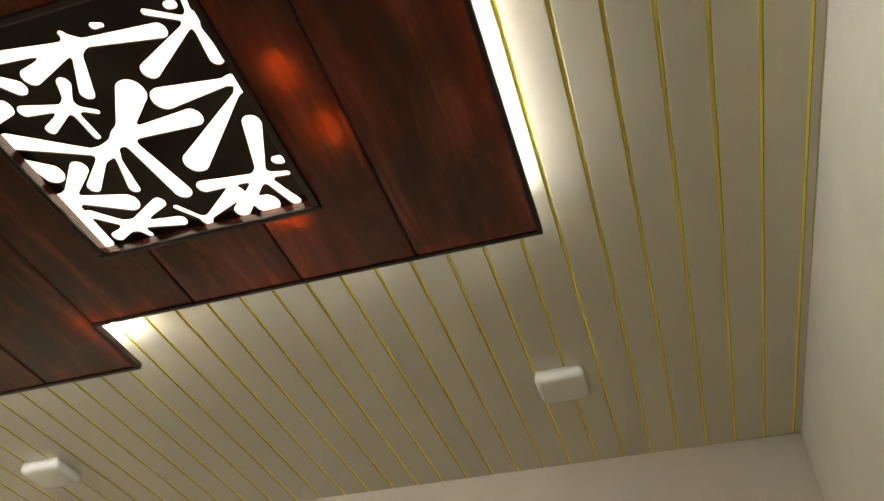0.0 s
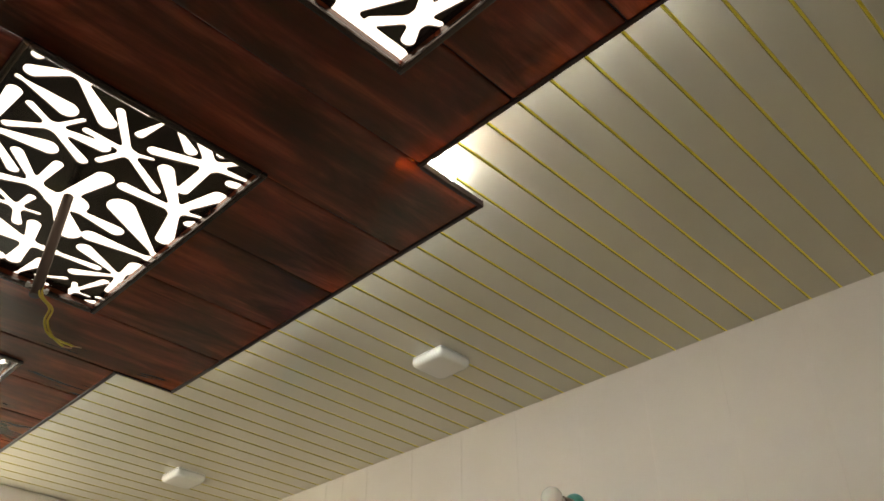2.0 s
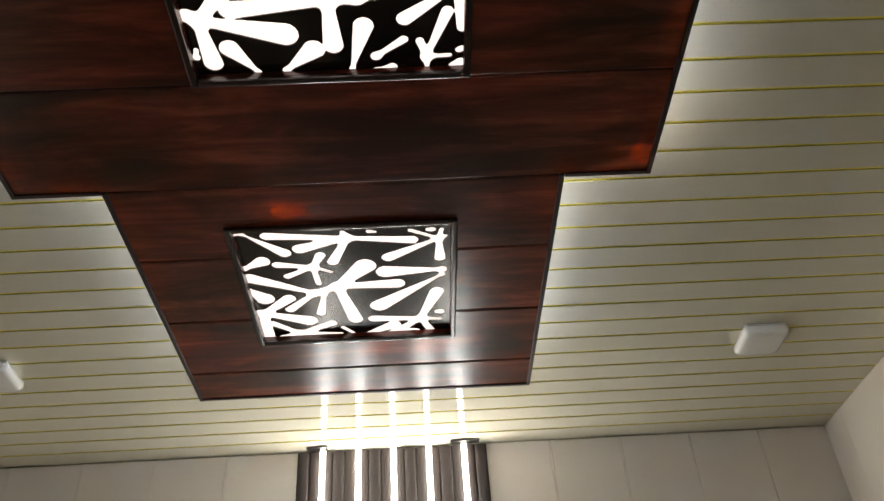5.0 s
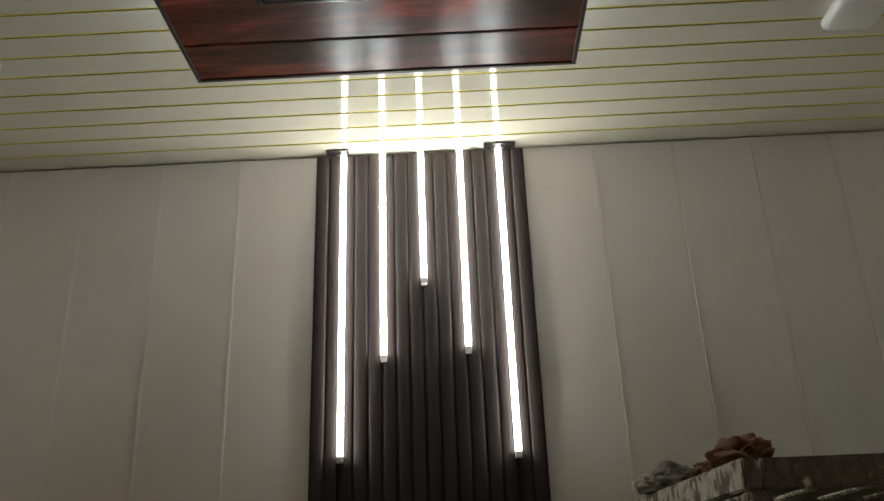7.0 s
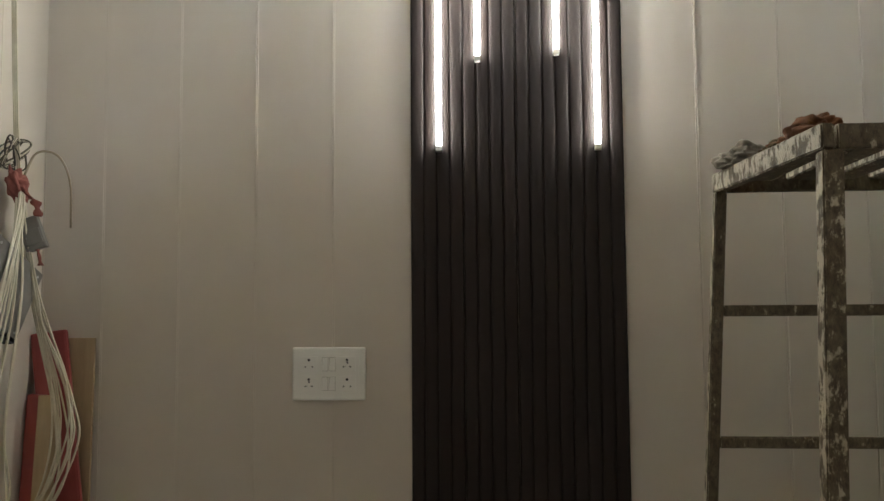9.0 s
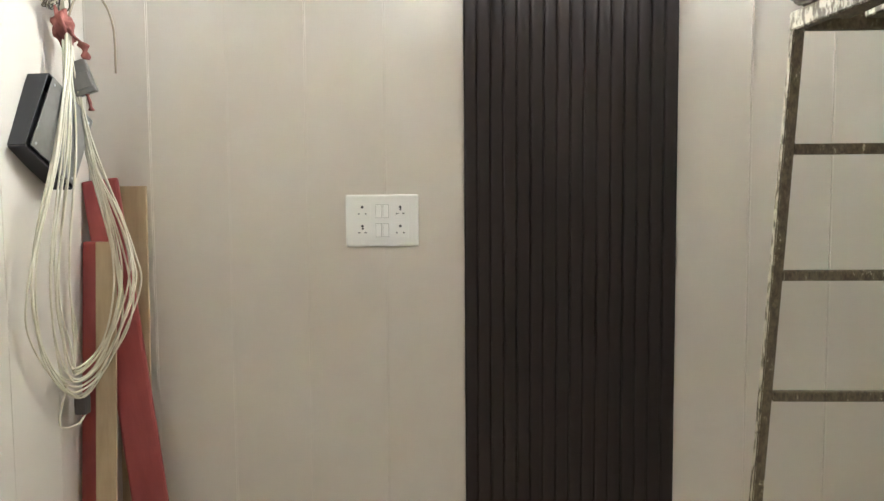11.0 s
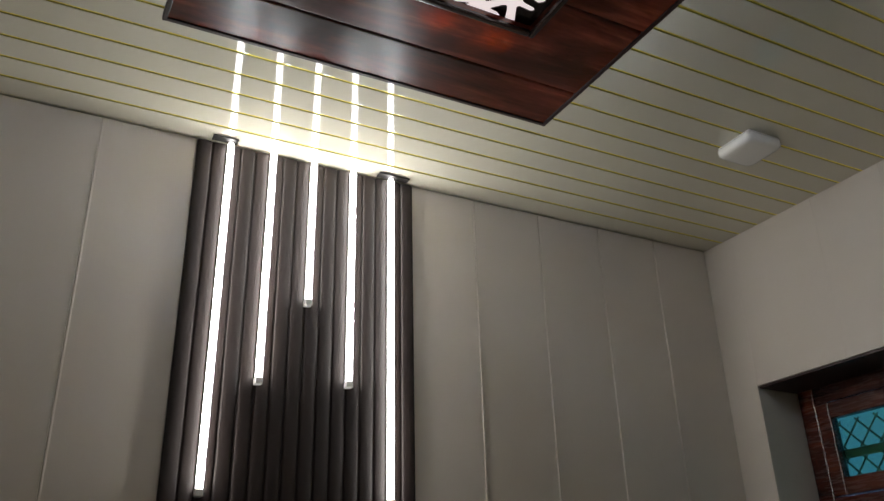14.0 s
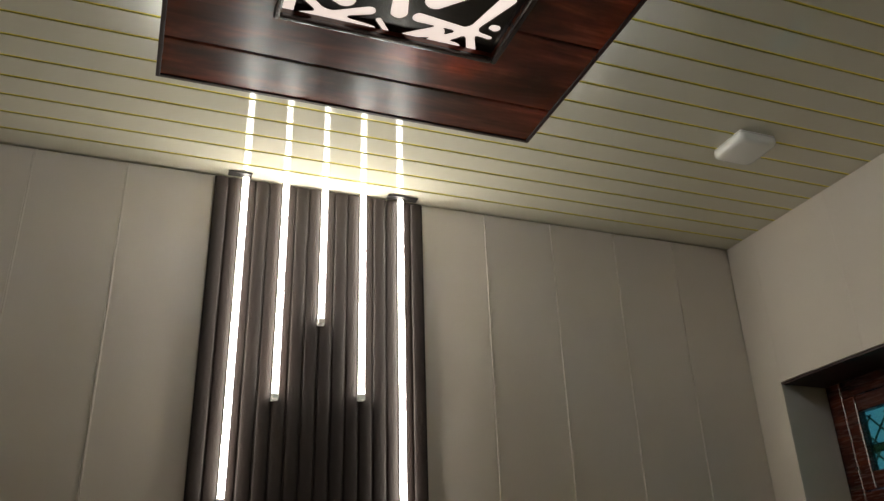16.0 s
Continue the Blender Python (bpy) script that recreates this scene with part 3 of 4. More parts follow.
# small led modules that light the sheets from the sides, showing faintly through the thin boards
MODULE = glow("led_module", (1.0, 0.95, 0.85), 32.0)
for x, y, along in ((-0.09, -3.435, 1), (0.05, -3.46, 1), (0.24, -3.30, 0), (-0.16, -1.405, 1), (0.0, -0.845, 1), (0.135, -0.838, 1), (0.55, -1.535, 1), (0.40, -2.72, 0)):
    a, c = (0.035, 0.008) if along else (0.008, 0.035)
    part("led_module", box(bmesh.new(), x - a - XC, x + a - XC, y - c + 2.1, y + c + 2.1, 0.02, 0.024), MODULE, feature)

# fan rod with bare wire ends, hung from the middle panel
ROD = material("brown_rod", (0.05, 0.03, 0.02), 0.4, metal=0.3)
YELLOW = varied(material("yellow_wire", (0.55, 0.42, 0.03), 0.4), (0.45, 0.34, 0.02), (0.6, 0.47, 0.05), size=20)
COPPER = material("copper", (0.6, 0.3, 0.15), 0.35, metal=1.0)
rod = thing("fan_rod", "bare brown ceiling fan rod with yellow wires hanging out", "fan rod", at=(-0.035, -2.150, 2.628))
b = cyl(bmesh.new(), (0, 0, 0), (0, 0, 0.248), 0.0105, n=20)
part("pipe", b, ROD, rod, smooth=False)
b = bmesh.new()
cyl(b, (-0.02, 0, 0.018), (0.02, 0, 0.018), 0.003, n=8)
cyl(b, (0.016, 0, 0.018), (0.021, 0, 0.018), 0.006, n=6)
cyl(b, (-0.021, 0, 0.018), (-0.016, 0, 0.018), 0.006, n=6)
part("bolt", b, ALU, rod)
for s, end in ((0.0, (0.094, -0.01, -0.078)), (0.006, (0.075, -0.015, -0.088))):
    pts = curve_points([(0.002 + s, 0, 0.03), (0.006 + s, -0.012, -0.002), (0.03 + s, -0.012, -0.02), (0.028 + s, -0.014, -0.05), (0.045 + s, -0.014, -0.075), end])
    wv = part("wire", tube(bmesh.new(), pts, 0.0022), YELLOW, rod, "yellow insulated wire", smooth=True)
    e = Vector(end)
    part("bare_end", cyl(bmesh.new(), e, e + Vector((0.016, 0, 0.003)), 0.0012, n=6), COPPER, wv)


# ---- fluted feature on the north wall ----
W = 0.33
fluted = thing("fluted_panel", "dark brown fluted wood panel on the wall", "wall panel", at=(0, 0, 0))


def flute_mesh(w, h, ribs, back=0.0, front=-0.0175, root=-0.012):
    bm = bmesh.new()
    prof = [(0, back), (0, root)]
    p = w / ribs
    for k in range(ribs):
        prof += [(k * p + p * (0.025 + 0.95 * s / 12), root + (front - root) * math.sin(math.pi * s / 12) ** 0.32) for s in range(13)]
    prof += [(w, root)]
    prof += [(w, back)]
    lo = [bm.verts.new((x, y, 0)) for x, y in prof]
    hi = [bm.verts.new((x, y, h)) for x, y in prof]
    for k in range(len(prof) - 1):
        bm.faces.new((lo[k], lo[k + 1], hi[k + 1], hi[k]))
    bm.faces.new(lo)
    bm.faces.new(hi[::-1])
    return bm


flute_me = mesh_of("fluted_board", flute_mesh(2 * W / 4 - 0.0006, H - 0.012, 4), FLUTE)
for k in range(4):
    ob = new("fluted_board", flute_me)
    ob.parent = fluted
    ob.location = (-W + k * 2 * W / 4, -0.0005, 0.004)
for x0, x1, z in ((-0.295, -0.225, 2.9735), (0.205, 0.305, 2.9725)):
    part("top_trim", box(bmesh.new(), x0, x1, -0.05, -0.0225, z, z + 0.004, 0.001), JOINT, fluted, "dark trim strip")

# five led tubes of stepped length
TUBES = [(-0.241, 2.019), (-0.118, 2.301), (0.004, 2.532), (0.127, 2.316), (0.250, 2.015)]
for x, z in TUBES:
    lamp = thing("led_tube", "lit white led tube upright on the fluted panel", "led light", "led tubes on the fluted panel", at=(x, -0.030, z))
    part("channel", box(bmesh.new(), -0.008, 0.008, 0.0065, 0.0175, 0.0, 2.962 - z, 0.001), ALU, lamp)
    b = bmesh.new()
    lathe(b, [(0.0075, 0.006), (0.0088, 0.009), (0.0088, 2.966 - z), (0.0075, 2.969 - z)], Matrix(), 20)
    part("diffuser", b, TUBE, lamp, "glowing white diffuser", smooth=True)
    part("end_cap", box(bmesh.new(), -0.0095, 0.0095, -0.009, 0.0165, -0.012, 0.005, 0.002), WHITE_PLASTIC, lamp, "white end cap")

# ---- square surface lamps on the ceiling (switched off) ----
def surface_lamp(at):
    lamp = thing("ceiling_lamp", "square white plastic ceiling lamp, switched off", "ceiling lamp", "square ceiling lamps", at=at)
    part("base", box(bmesh.new(), -0.06, 0.06, -0.06, 0.06, -0.008, -0.0005, 0.002), WHITE_PLASTIC, lamp)
    b = bmesh.new()
    rings = []
    for half, z, r in ((0.063, -0.006, 0.012), (0.066, -0.012, 0.016), (0.066, -0.026, 0.018), (0.061, -0.033, 0.02), (0.053, -0.0355, 0.02)):
        ring = []
        for cx, cy, a0 in ((1, 1, 0), (-1, 1, 90), (-1, -1, 180), (1, -1, 270)):
            for k in range(5):
                a = radians(a0 + 22.5 * k)
                ring.append(b.verts.new((cx * (half - r) + r * math.cos(a), cy * (half - r) + r * math.sin(a), z)))
        rings.append(ring)
    for s, t in zip(rings, rings[1:]):
        for k in range(20):
            b.faces.new((s[k], s[(k + 1) % 20], t[(k + 1) % 20], t[k]))
    b.faces.new(rings[-1])
    b.faces.new(rings[0][::-1])
    part("cover", b, LAMP_COVER, lamp, "milky white cover", smooth=True)
    return lamp


LAMP_COVER = material("milky_cover", (0.82, 0.81, 0.76), 0.25)
bsdf(LAMP_COVER).inputs["Subsurface Weight"].default_value = 0.25
bsdf(LAMP_COVER).inputs["Subsurface Radius"].default_value = (0.01, 0.01, 0.01)
first = surface_lamp((1.117, -0.645, H - 0.0005))
for x, y in ((1.153, -2.07), (1.137, -3.672), (-1.115, -0.64)):
    copy_thing(first, pose(x, y, H - 0.0005))

# ---- switch and socket plate ----
SWITCH_SHADOW = material("grey_shadow_line", (0.42, 0.4, 0.35), 0.6)
plate = thing("socket_plate", "white plastic plate with four sockets and four switches", "wall socket", at=(-0.590, 0.0, 1.319))
b = bmesh.new()
box(b, -0.1155, 0.1155, -0.0125, -0.0005, -0.082, 0.082, 0.006)
part("frame", b, WHITE_PLASTIC, plate)
part("module_plate", box(bmesh.new(), -0.096, 0.096, -0.0135, -0.0126, -0.062, 0.062, 0.0004), WHITE_PLASTIC, plate)
for row in (0.03, -0.03):
    for cx in (-0.019, 0.004):
        b = box(bmesh.new(), cx, cx + 0.0165, -0.0225, -0.0142, row - 0.02, row + 0.02, 0.0015)
        for v in b.verts:
            if v.co.y < -0.0185:
                v.co.y += 0.0055 * (0.5 + (v.co.z - row) / 0.04)
        part("switch", b, WHITE_PLASTIC, plate)
        # grey sheet a little larger than the switch draws its shadow line
        part("switch_shadow", box(bmesh.new(), cx - 0.0012, cx + 0.0177, -0.0141, -0.0136, row - 0.0214, row + 0.0212), SWITCH_SHADOW, plate)
    for cx, wide in ((-0.062, row < 0), (0.058, row > 0)):
        sock = part("socket", box(bmesh.new(), cx - 0.026, cx + 0.026, -0.0146, -0.0136, row - 0.024, row + 0.024, 0.0006), WHITE_PLASTIC, plate)
        holes = [(cx, row + 0.013, 0.0042), (cx - 0.011, row - 0.008, 0.0024), (cx + 0.011, row - 0.008, 0.0024)]
        if wide:
            holes += [(cx + 0.001, row + 0.005, 0.0032), (cx - 0.006, row - 0.007, 0.0014), (cx + 0.007, row - 0.007, 0.0014)]
        for hx, hz, r in holes:
            part("pin_hole", cyl(bmesh.new(), (hx, -0.0149, hz), (hx, -0.0144, hz), r, n=12), DARK_HOLE, sock)

# ---- window in the east wall ----
SKEW = Matrix.Translation((EAST, 0, 0)) @ Matrix.Rotation(radians(SKEW_DEG), 4, "Z") @ Matrix.Translation((-EAST, 0, 0))
we_ob.matrix_basis = SKEW @ we_ob.matrix_basis


def green_glass():
    m = bpy.data.materials.new("green_reflective_glass")
    m.use_nodes = True
    nt = m.node_tree
    nt.nodes.remove(nt.nodes["Principled BSDF"])
    tr = node(m, "ShaderNodeBsdfTransparent", Color=(0.45, 0.85, 0.75, 1))
    gl = node(m, "ShaderNodeBsdfGlossy", Color=(0.32, 0.88, 0.5, 1), Roughness=0.015)
    nz = node(m, "ShaderNodeTexNoise", Scale=9.0, Detail=2.0)
    wire(m, coords(m), 0, nz, "Vector")
    bp = node(m, "ShaderNodeBump", Strength=0.03, Distance=0.002)
    wire(m, nz, "Fac", bp, "Height")
    wire(m, bp, 0, gl, "Normal")
    mx = node(m, "ShaderNodeMixShader", Fac=0.2)
    wire(m, tr, 0, mx, 1)
    wire(m, gl, 0, mx, 2)
    wire(m, mx, 0, nt.nodes["Material Output"], "Surface")
    return m


GLASS = green_glass()
FX0, FX1 = EAST + 0.19, EAST + 0.25         # frame depth
window = thing("window_1", "dark varnished wooden window with green reflective glass, shut", "window", kind="structure", at=(EAST, -0.6, WIN[2]))
window.matrix_basis = SKEW @ window.matrix_basis


def wpart(name, y0, y1, z0, z1, x0=FX0, x1=FX1, mat=FRAMEWOOD, bevel=0.005, parent=None, label=""):
    b = box(bmesh.new(), x0 - EAST, x1 - EAST, y0 + 0.6, y1 + 0.6, z0 - WIN[2], z1 - WIN[2], bevel)
    return part(name, b, mat, parent or window, label)


wpart("frame_post", WIN[0] + 0.002, WIN[0] + 0.062, WIN[2] + 0.002, WIN[3] - 0.002)
wpart("frame_post", WIN[1] - 0.062, WIN[1] - 0.002, WIN[2] + 0.002, WIN[3] - 0.002)
wpart("frame_head", WIN[0] + 0.063, WIN[1] - 0.063, WIN[3] - 0.062, WIN[3] - 0.002, x1=FX1 - 0.003)
wpart("frame_transom", WIN[0] + 0.063, WIN[1] - 0.063, 2.02, 2.065, x1=FX1 - 0.003)
wpart("frame_foot", WIN[0] + 0.063, WIN[1] - 0.063, WIN[2] + 0.002, WIN[2] + 0.06, x1=FX1 - 0.003)
for za, zb, ga, gb in ((2.068, 2.365, 2.122, 2.312), (1.065, 2.017, 1.12, 1.962)):
    ya, yb = WIN[0] + 0.066, WIN[1] - 0.066
    sash = wpart("sash", ya, ya + 0.05, za, zb, FX0 - 0.008, FX0 + 0.03)
    for p in ((yb - 0.05, yb, za, zb), (ya + 0.051, yb - 0.051, gb, zb), (ya + 0.051, yb - 0.051, za, ga)):
        wpart("sash_rail", *p, FX0 - 0.007, FX0 + 0.029, parent=None)
    pane = wpart("pane", ya + 0.045, yb - 0.045, ga - 0.006, gb + 0.006, FX0 + 0.012, FX0 + 0.016, GLASS, 0.0, label="green reflective glass pane")
    pane.visible_shadow = False
# brass stay and catch on the upper sash
BRASS = varied(material("tarnished_brass", (0.4, 0.28, 0.12), 0.35, metal=1.0), (0.06, 0.042, 0.026), (0.13, 0.09, 0.05), size=30)
for yy in (-0.62,):
    b = bmesh.new()
    box(b, 0.168, 0.181, yy + 0.57, yy + 0.63, 2.088 - WIN[2], 2.1 - WIN[2], 0.002)
    cyl(b, (0.162, yy + 0.6, 2.094 - WIN[2]), (0.182, yy + 0.6, 2.094 - WIN[2]), 0.011, n=14)
    part("catch", b, BRASS, window, "small tarnished brass catch")
# timber head board and lining of the opening
wpart("head_board", WIN[0] + 0.0015, WIN[1] - 0.002, WIN[3] - 0.008, WIN[3] - 0.0005, EAST + 0.006, FX0 - 0.001, TRIM, 0.002)
for y0, y1, z0, z1 in ((WIN[0] - 0.0, WIN[0] + 0.0012, WIN[2], WIN[3] - 0.009), (WIN[1] - 0.0015, WIN[1], WIN[2], WIN[3] - 0.009)):
    wpart("lining", y0, y1, z0, z1, EAST + 0.001, FX0 - 0.002, PLASTER, 0.0)
# blind board behind most of the glass, and a diamond grille outside the rest
BLIND = varied(material("dark_green_blind", (0.02, 0.035, 0.02), 0.8), (0.012, 0.02, 0.012), (0.03, 0.045, 0.025), size=5)
blind = tagged(part("blind_board", box(bmesh.new(), FX0 + 0.028, FX0 + 0.04, WIN[0] + 0.07, -0.415, 1.07, 2.36, 0.002), BLIND), "dark green board behind the glass", "shutter", kind="structure")
blind.matrix_basis = SKEW
IRON = varied(material("dark_iron", (0.03, 0.03, 0.03), 0.5, metal=0.5), (0.02, 0.02, 0.02), (0.05, 0.045, 0.04), size=20)
grille = thing("window_grille", "dark iron window grille with diamond lattice", "window grille", at=(FX1 + 0.03, -0.3, 2.2))
grille.matrix_basis = SKEW @ grille.matrix_basis
for z in (0.008,):
    part("bar", box(bmesh.new(), -0.006, 0.006, -0.16, 0.16, z - 0.014, z + 0.014, 0.002), IRON, grille)
for z0, z1 in ((0.024, 0.118), (-0.104, -0.006)):
    for k in range(-3, 3):
        for s in (-1, 1):
            y = k * 0.07 + 0.02
            part("lattice_rod", cyl(bmesh.new(), (0, y, z0 if s > 0 else z1), (0, y + 0.085, z1 if s > 0 else z0), 0.0035, n=6), IRON, grille)
dusk = glow("dusk_sky", (0.05, 0.2, 0.45), 0.9)
b = box(bmesh.new(), EAST + 2.2, EAST + 2.21, -3.0, 6.0, -1, 7)
structure("backdrop", b, dusk, "plain blue dusk sky outside the window", "sky")

# ---- bare bulb in its holder on the east wall ----
TEAL = varied(material("teal_plastic", (0.03, 0.22, 0.2), 0.35), (0.02, 0.17, 0.15), (0.05, 0.27, 0.24), size=12)
BROWN = material("brown_bakelite", (0.12, 0.06, 0.04), 0.4)
FROST = material("frosted_bulb", (0.75, 0.73, 0.68), 0.2)
bsdf(FROST).inputs["Subsurface Weight"].default_value = 0.3
bulb = thing("wall_bulb", "unlit frosted bulb in a brown holder on a teal base", "bulb", at=(EAST, -2.2, 2.565))
bulb.matrix_basis = SKEW @ pose(EAST - 0.0005, -2.19, 2.60, 0, -90, 0)
part("base", lathe(bmesh.new(), [(0.039, 0), (0.039, 0.008), (0.034, 0.016), (0.024, 0.02)], Matrix()), TEAL, bulb, "teal round base", smooth=True)
part("holder", lathe(bmesh.new(), [(0.019, 0.0205), (0.019, 0.04), (0.0165, 0.041), (0.0165, 0.056), (0.018, 0.057), (0.018, 0.063)], Matrix()), BROWN, bulb, "brown holder")
prof = [(0.0135, 0.0635), (0.014, 0.074), (0.018, 0.082)] + [(0.032 * math.sin(a), 0.112 - 0.032 * math.cos(a)) for a in [radians(d) for d in range(42, 178, 9)]]
part("glass", lathe(bmesh.new(), prof, Matrix()), FROST, bulb, "frosted glass bulb", smooth=True)

# ---- paint-stained step ladder with rags on top ----
def stained(name, bare=1.09):
    """Dark weathered bars crusted with pale paint."""
    m = material(name, (0.1, 0.08, 0.06), 0.65)
    mp = coords(m, (1, 1, 0.55))
    a = node(m, "ShaderNodeTexNoise", Scale=85.0, Detail=8.0, Roughness=0.75)
    c = node(m, "ShaderNodeTexNoise", Scale=46.0, Detail=6.0)
    wire(m, mp, 0, a, "Vector")
    wire(m, mp, 0, c, "Vector")
    r1 = ramp(m, [(0.35, (0.075, 0.056, 0.034)), (0.5, (0.14, 0.108, 0.065)), (0.66, (0.21, 0.167, 0.1))])
    wire(m, a, "Fac", r1, "Fac")
    add = node(m, "ShaderNodeMath")
    add.operation = "ADD"
    wire(m, a, "Fac", add, 0)
    wire(m, c, "Fac", add, 1)
    k = node(m, "ShaderNodeMapRange", From_Min=bare, From_Max=bare + 0.11)
    wire(m, add, 0, k, "Value")
    mix = node(m, "ShaderNodeMix")
    mix.data_type = "RGBA"
    mix.inputs[7].default_value = (0.55, 0.49, 0.36, 1)
    wire(m, k, 0, mix, 0)
    wire(m, r1, "Color", mix, 6)
    wire(m, mix, 2, bsdf(m), "Base Color")
    bp = node(m, "ShaderNodeBump", Strength=0.8, Distance=0.004)
    wire(m, add, 0, bp, "Height")
    wire(m, bp, 0, bsdf(m), "Normal")
    return m


STAINED = stained("paint_stained_bar", 1.17)
SPATTERED = stained("paint_spattered_leg", 1.04)
TUBE_LIT_PAINT = stained("tube_lit_paint_bar", 0.94)     # more pale paint, so west sides look lit by the tubes
ladder = thing("step_ladder", "paint-stained step ladder with a slatted top", "ladder", at=(0.75, -0.85, 0))
LT = 1.83


def bar(name, a, b, w, d, parent=ladder, label=""):
    """A squared bar from a to b, w across and d deep, worn at the edges."""
    a, b = Vector(a) - Vector((0.75, -0.85, 0)), Vector(b) - Vector((0.75, -0.85, 0))
    bm = bmesh.new()
    bmesh.ops.create_cube(bm, size=1)
    L = (b - a).length
    for v in bm.verts:
        v.co = Vector((v.co.x * w, v.co.y * d, v.co.z * L))
    bmesh.ops.bevel(bm, geom=bm.edges[:], offset=0.003, segments=2, affect="EDGES")
    z = (b - a).normalized()
    x = Vector((1, 0, 0)) if abs(z.x) < 0.9 else Vector((0, 0, 1))
    y = z.cross(x).normalized()
    x = y.cross(z)
    bmesh.ops.transform(bm, matrix=Matrix.Translation((a + b) / 2) @ Matrix((x, y, z)).transposed().to_4x4(), verts=bm.verts[:])
    ob = part(name, bm, SPATTERED if name == "leg" and w > 0.035 else STAINED, parent, label)
    ob.data.materials.append(TUBE_LIT_PAINT)
    # faces turned west get the paler coat, tube light put in as colour
    for f in ob.data.polygons:
        f.material_index = 1 if f.normal.x < -0.6 else 0
    return ob


XL, XR, YB, YF = 0.464, 1.03, -0.605, -1.11       # leg lines at the top
def leg_at(x, y, z):
    """Where a splayed leg stands at height z."""
    k = (LT - z)
    return (x + (-0.045 if x < 0.7 else 0.045) * k, y + (0.05 if y > -0.85 else -0.05) * k, z)


for x, y, w in ((XL, YB, 0.027), (XR, YB, 0.027), (XL + 0.055, YF, 0.036), (XR, YF, 0.036)):
    bar("leg", leg_at(x, y, LT - 0.045), leg_at(x, y, 0.002), w, w)
for z in (1.508, 1.203, 0.9, 0.6, 0.3):
    a, b = leg_at(XL, YB, z), leg_at(XR, YB, z)
    bar("rung", (a[0] + 0.0145, a[1], z), (b[0] - 0.0145, b[1], z), 0.026, 0.022)
for z in (1.168, 0.58):
    a, b = leg_at(XL + 0.055, YF, z), leg_at(XR, YF, z)
    bar("front_bar", (a[0] + 0.021, a[1], z), (b[0] - 0.021, b[1], z), 0.042, 0.022)
# top frame and slats
bar("top_rail", (XL - 0.004, YB + 0.018, LT - 0.0225), (XL + 0.044, YF - 0.022, LT - 0.0225), 0.024, 0.045)
bar("top_rail", (XR, YB + 0.018, LT - 0.0225), (XR, YF - 0.022, LT - 0.0225), 0.024, 0.045)
bar("top_rail", (XL + 0.01, YB + 0.004, LT - 0.023), (XR - 0.014, YB + 0.004, LT - 0.023), 0.044, 0.024)
bar("top_rail", (XL + 0.06, YF - 0.008, LT - 0.023), (XR - 0.014, YF - 0.008, LT - 0.023), 0.044, 0.024)
for k in range(5):
    x = XL + 0.085 + 0.092 * k
    bar("slat", (x, YB - 0.01, LT - 0.012), (x, YF + 0.006, LT - 0.012), 0.062, 0.018)


def cloth_material(name, dark, light, stripe=None):
    m = material(name, light, 0.9, spec=0.2)
    varied(m, dark, light, size=14, bump=0.5, fine=220)
    if stripe:
        wv = node(m, "ShaderNodeTexWave", Scale=9.0, Distortion=4.0)
        wire(m, coords(m), 0, wv, "Vector")
        r = ramp(m, [(0.3, stripe), (0.42, light), (0.75, light), (0.85, dark)])
        wire(m, wv, "Fac", r, "Fac")
        wire(m, r, "Color", bsdf(m), "Base Color")
    return m


def rag(name, label, at, size, mat, seed, turn=0):
    """A crumpled cloth: a heap with folds, flat underneath."""
    bm = bmesh.new()
    bmesh.ops.create_icosphere(bm, subdivisions=5, radius=1)
    off = Vector((seed * 3.1, seed * 1.7, 0))
    for v in bm.verts:
        p = v.co.copy()
        f = noise.noise(p * 1.3 + off) * 0.35 + abs(noise.noise(p * 2.6 + off)) * 0.5 - abs(noise.noise(p * 5.0 + off)) * 0.22
        q = p * (0.8 + f)
        q.z = max(q.z, -0.25 + 0.03 * noise.noise(p * 6))
        v.co = Vector((q.x * size[0], q.y * size[1], (q.z + 0.28) * size[2]))
    low = min(v.co.z for v in bm.verts)
    for v in bm.verts:
        v.co.z -= low
    ob = part(name, bm, mat, smooth=True)
    ob.matrix_basis = pose(*at, 0, 0, turn)
    return tagged(ob, label, "rag")


rag("brown_rag", "crumpled orange-brown cloth on the ladder top", (0.575, -0.87, LT + 0.0005), (0.062, 0.11, 0.05), cloth_material("brown_cloth", (0.09, 0.04, 0.018), (0.24, 0.11, 0.05)), 1, 10)
rag("brown_rag", "dull olive-brown cloth end on the ladder top", (0.535, -0.80, LT + 0.0005), (0.045, 0.05, 0.028), cloth_material("olive_cloth", (0.06, 0.04, 0.02), (0.14, 0.1, 0.05)), 6, 0)
rag("grey_rag", "crumpled grey striped cloth on the ladder edge", (0.50, -0.69, LT + 0.0005), (0.056, 0.08, 0.042), cloth_material("grey_cloth", (0.09, 0.08, 0.066), (0.36, 0.325, 0.26)), 3, 30)

# ---- corner: hanging wires, driver box, offcuts leaning on the wall ----
RED = varied(material("red_film_board", (0.3, 0.05, 0.045), 0.45), (0.24, 0.035, 0.035), (0.36, 0.075, 0.065), scale=(3, 3, 0.6), size=5, bump=0.1)
TAN = varied(material("tan_board", (0.42, 0.3, 0.18), 0.6), (0.34, 0.24, 0.14), (0.48, 0.36, 0.22), scale=(8, 8, 1), size=4, bump=0.1)


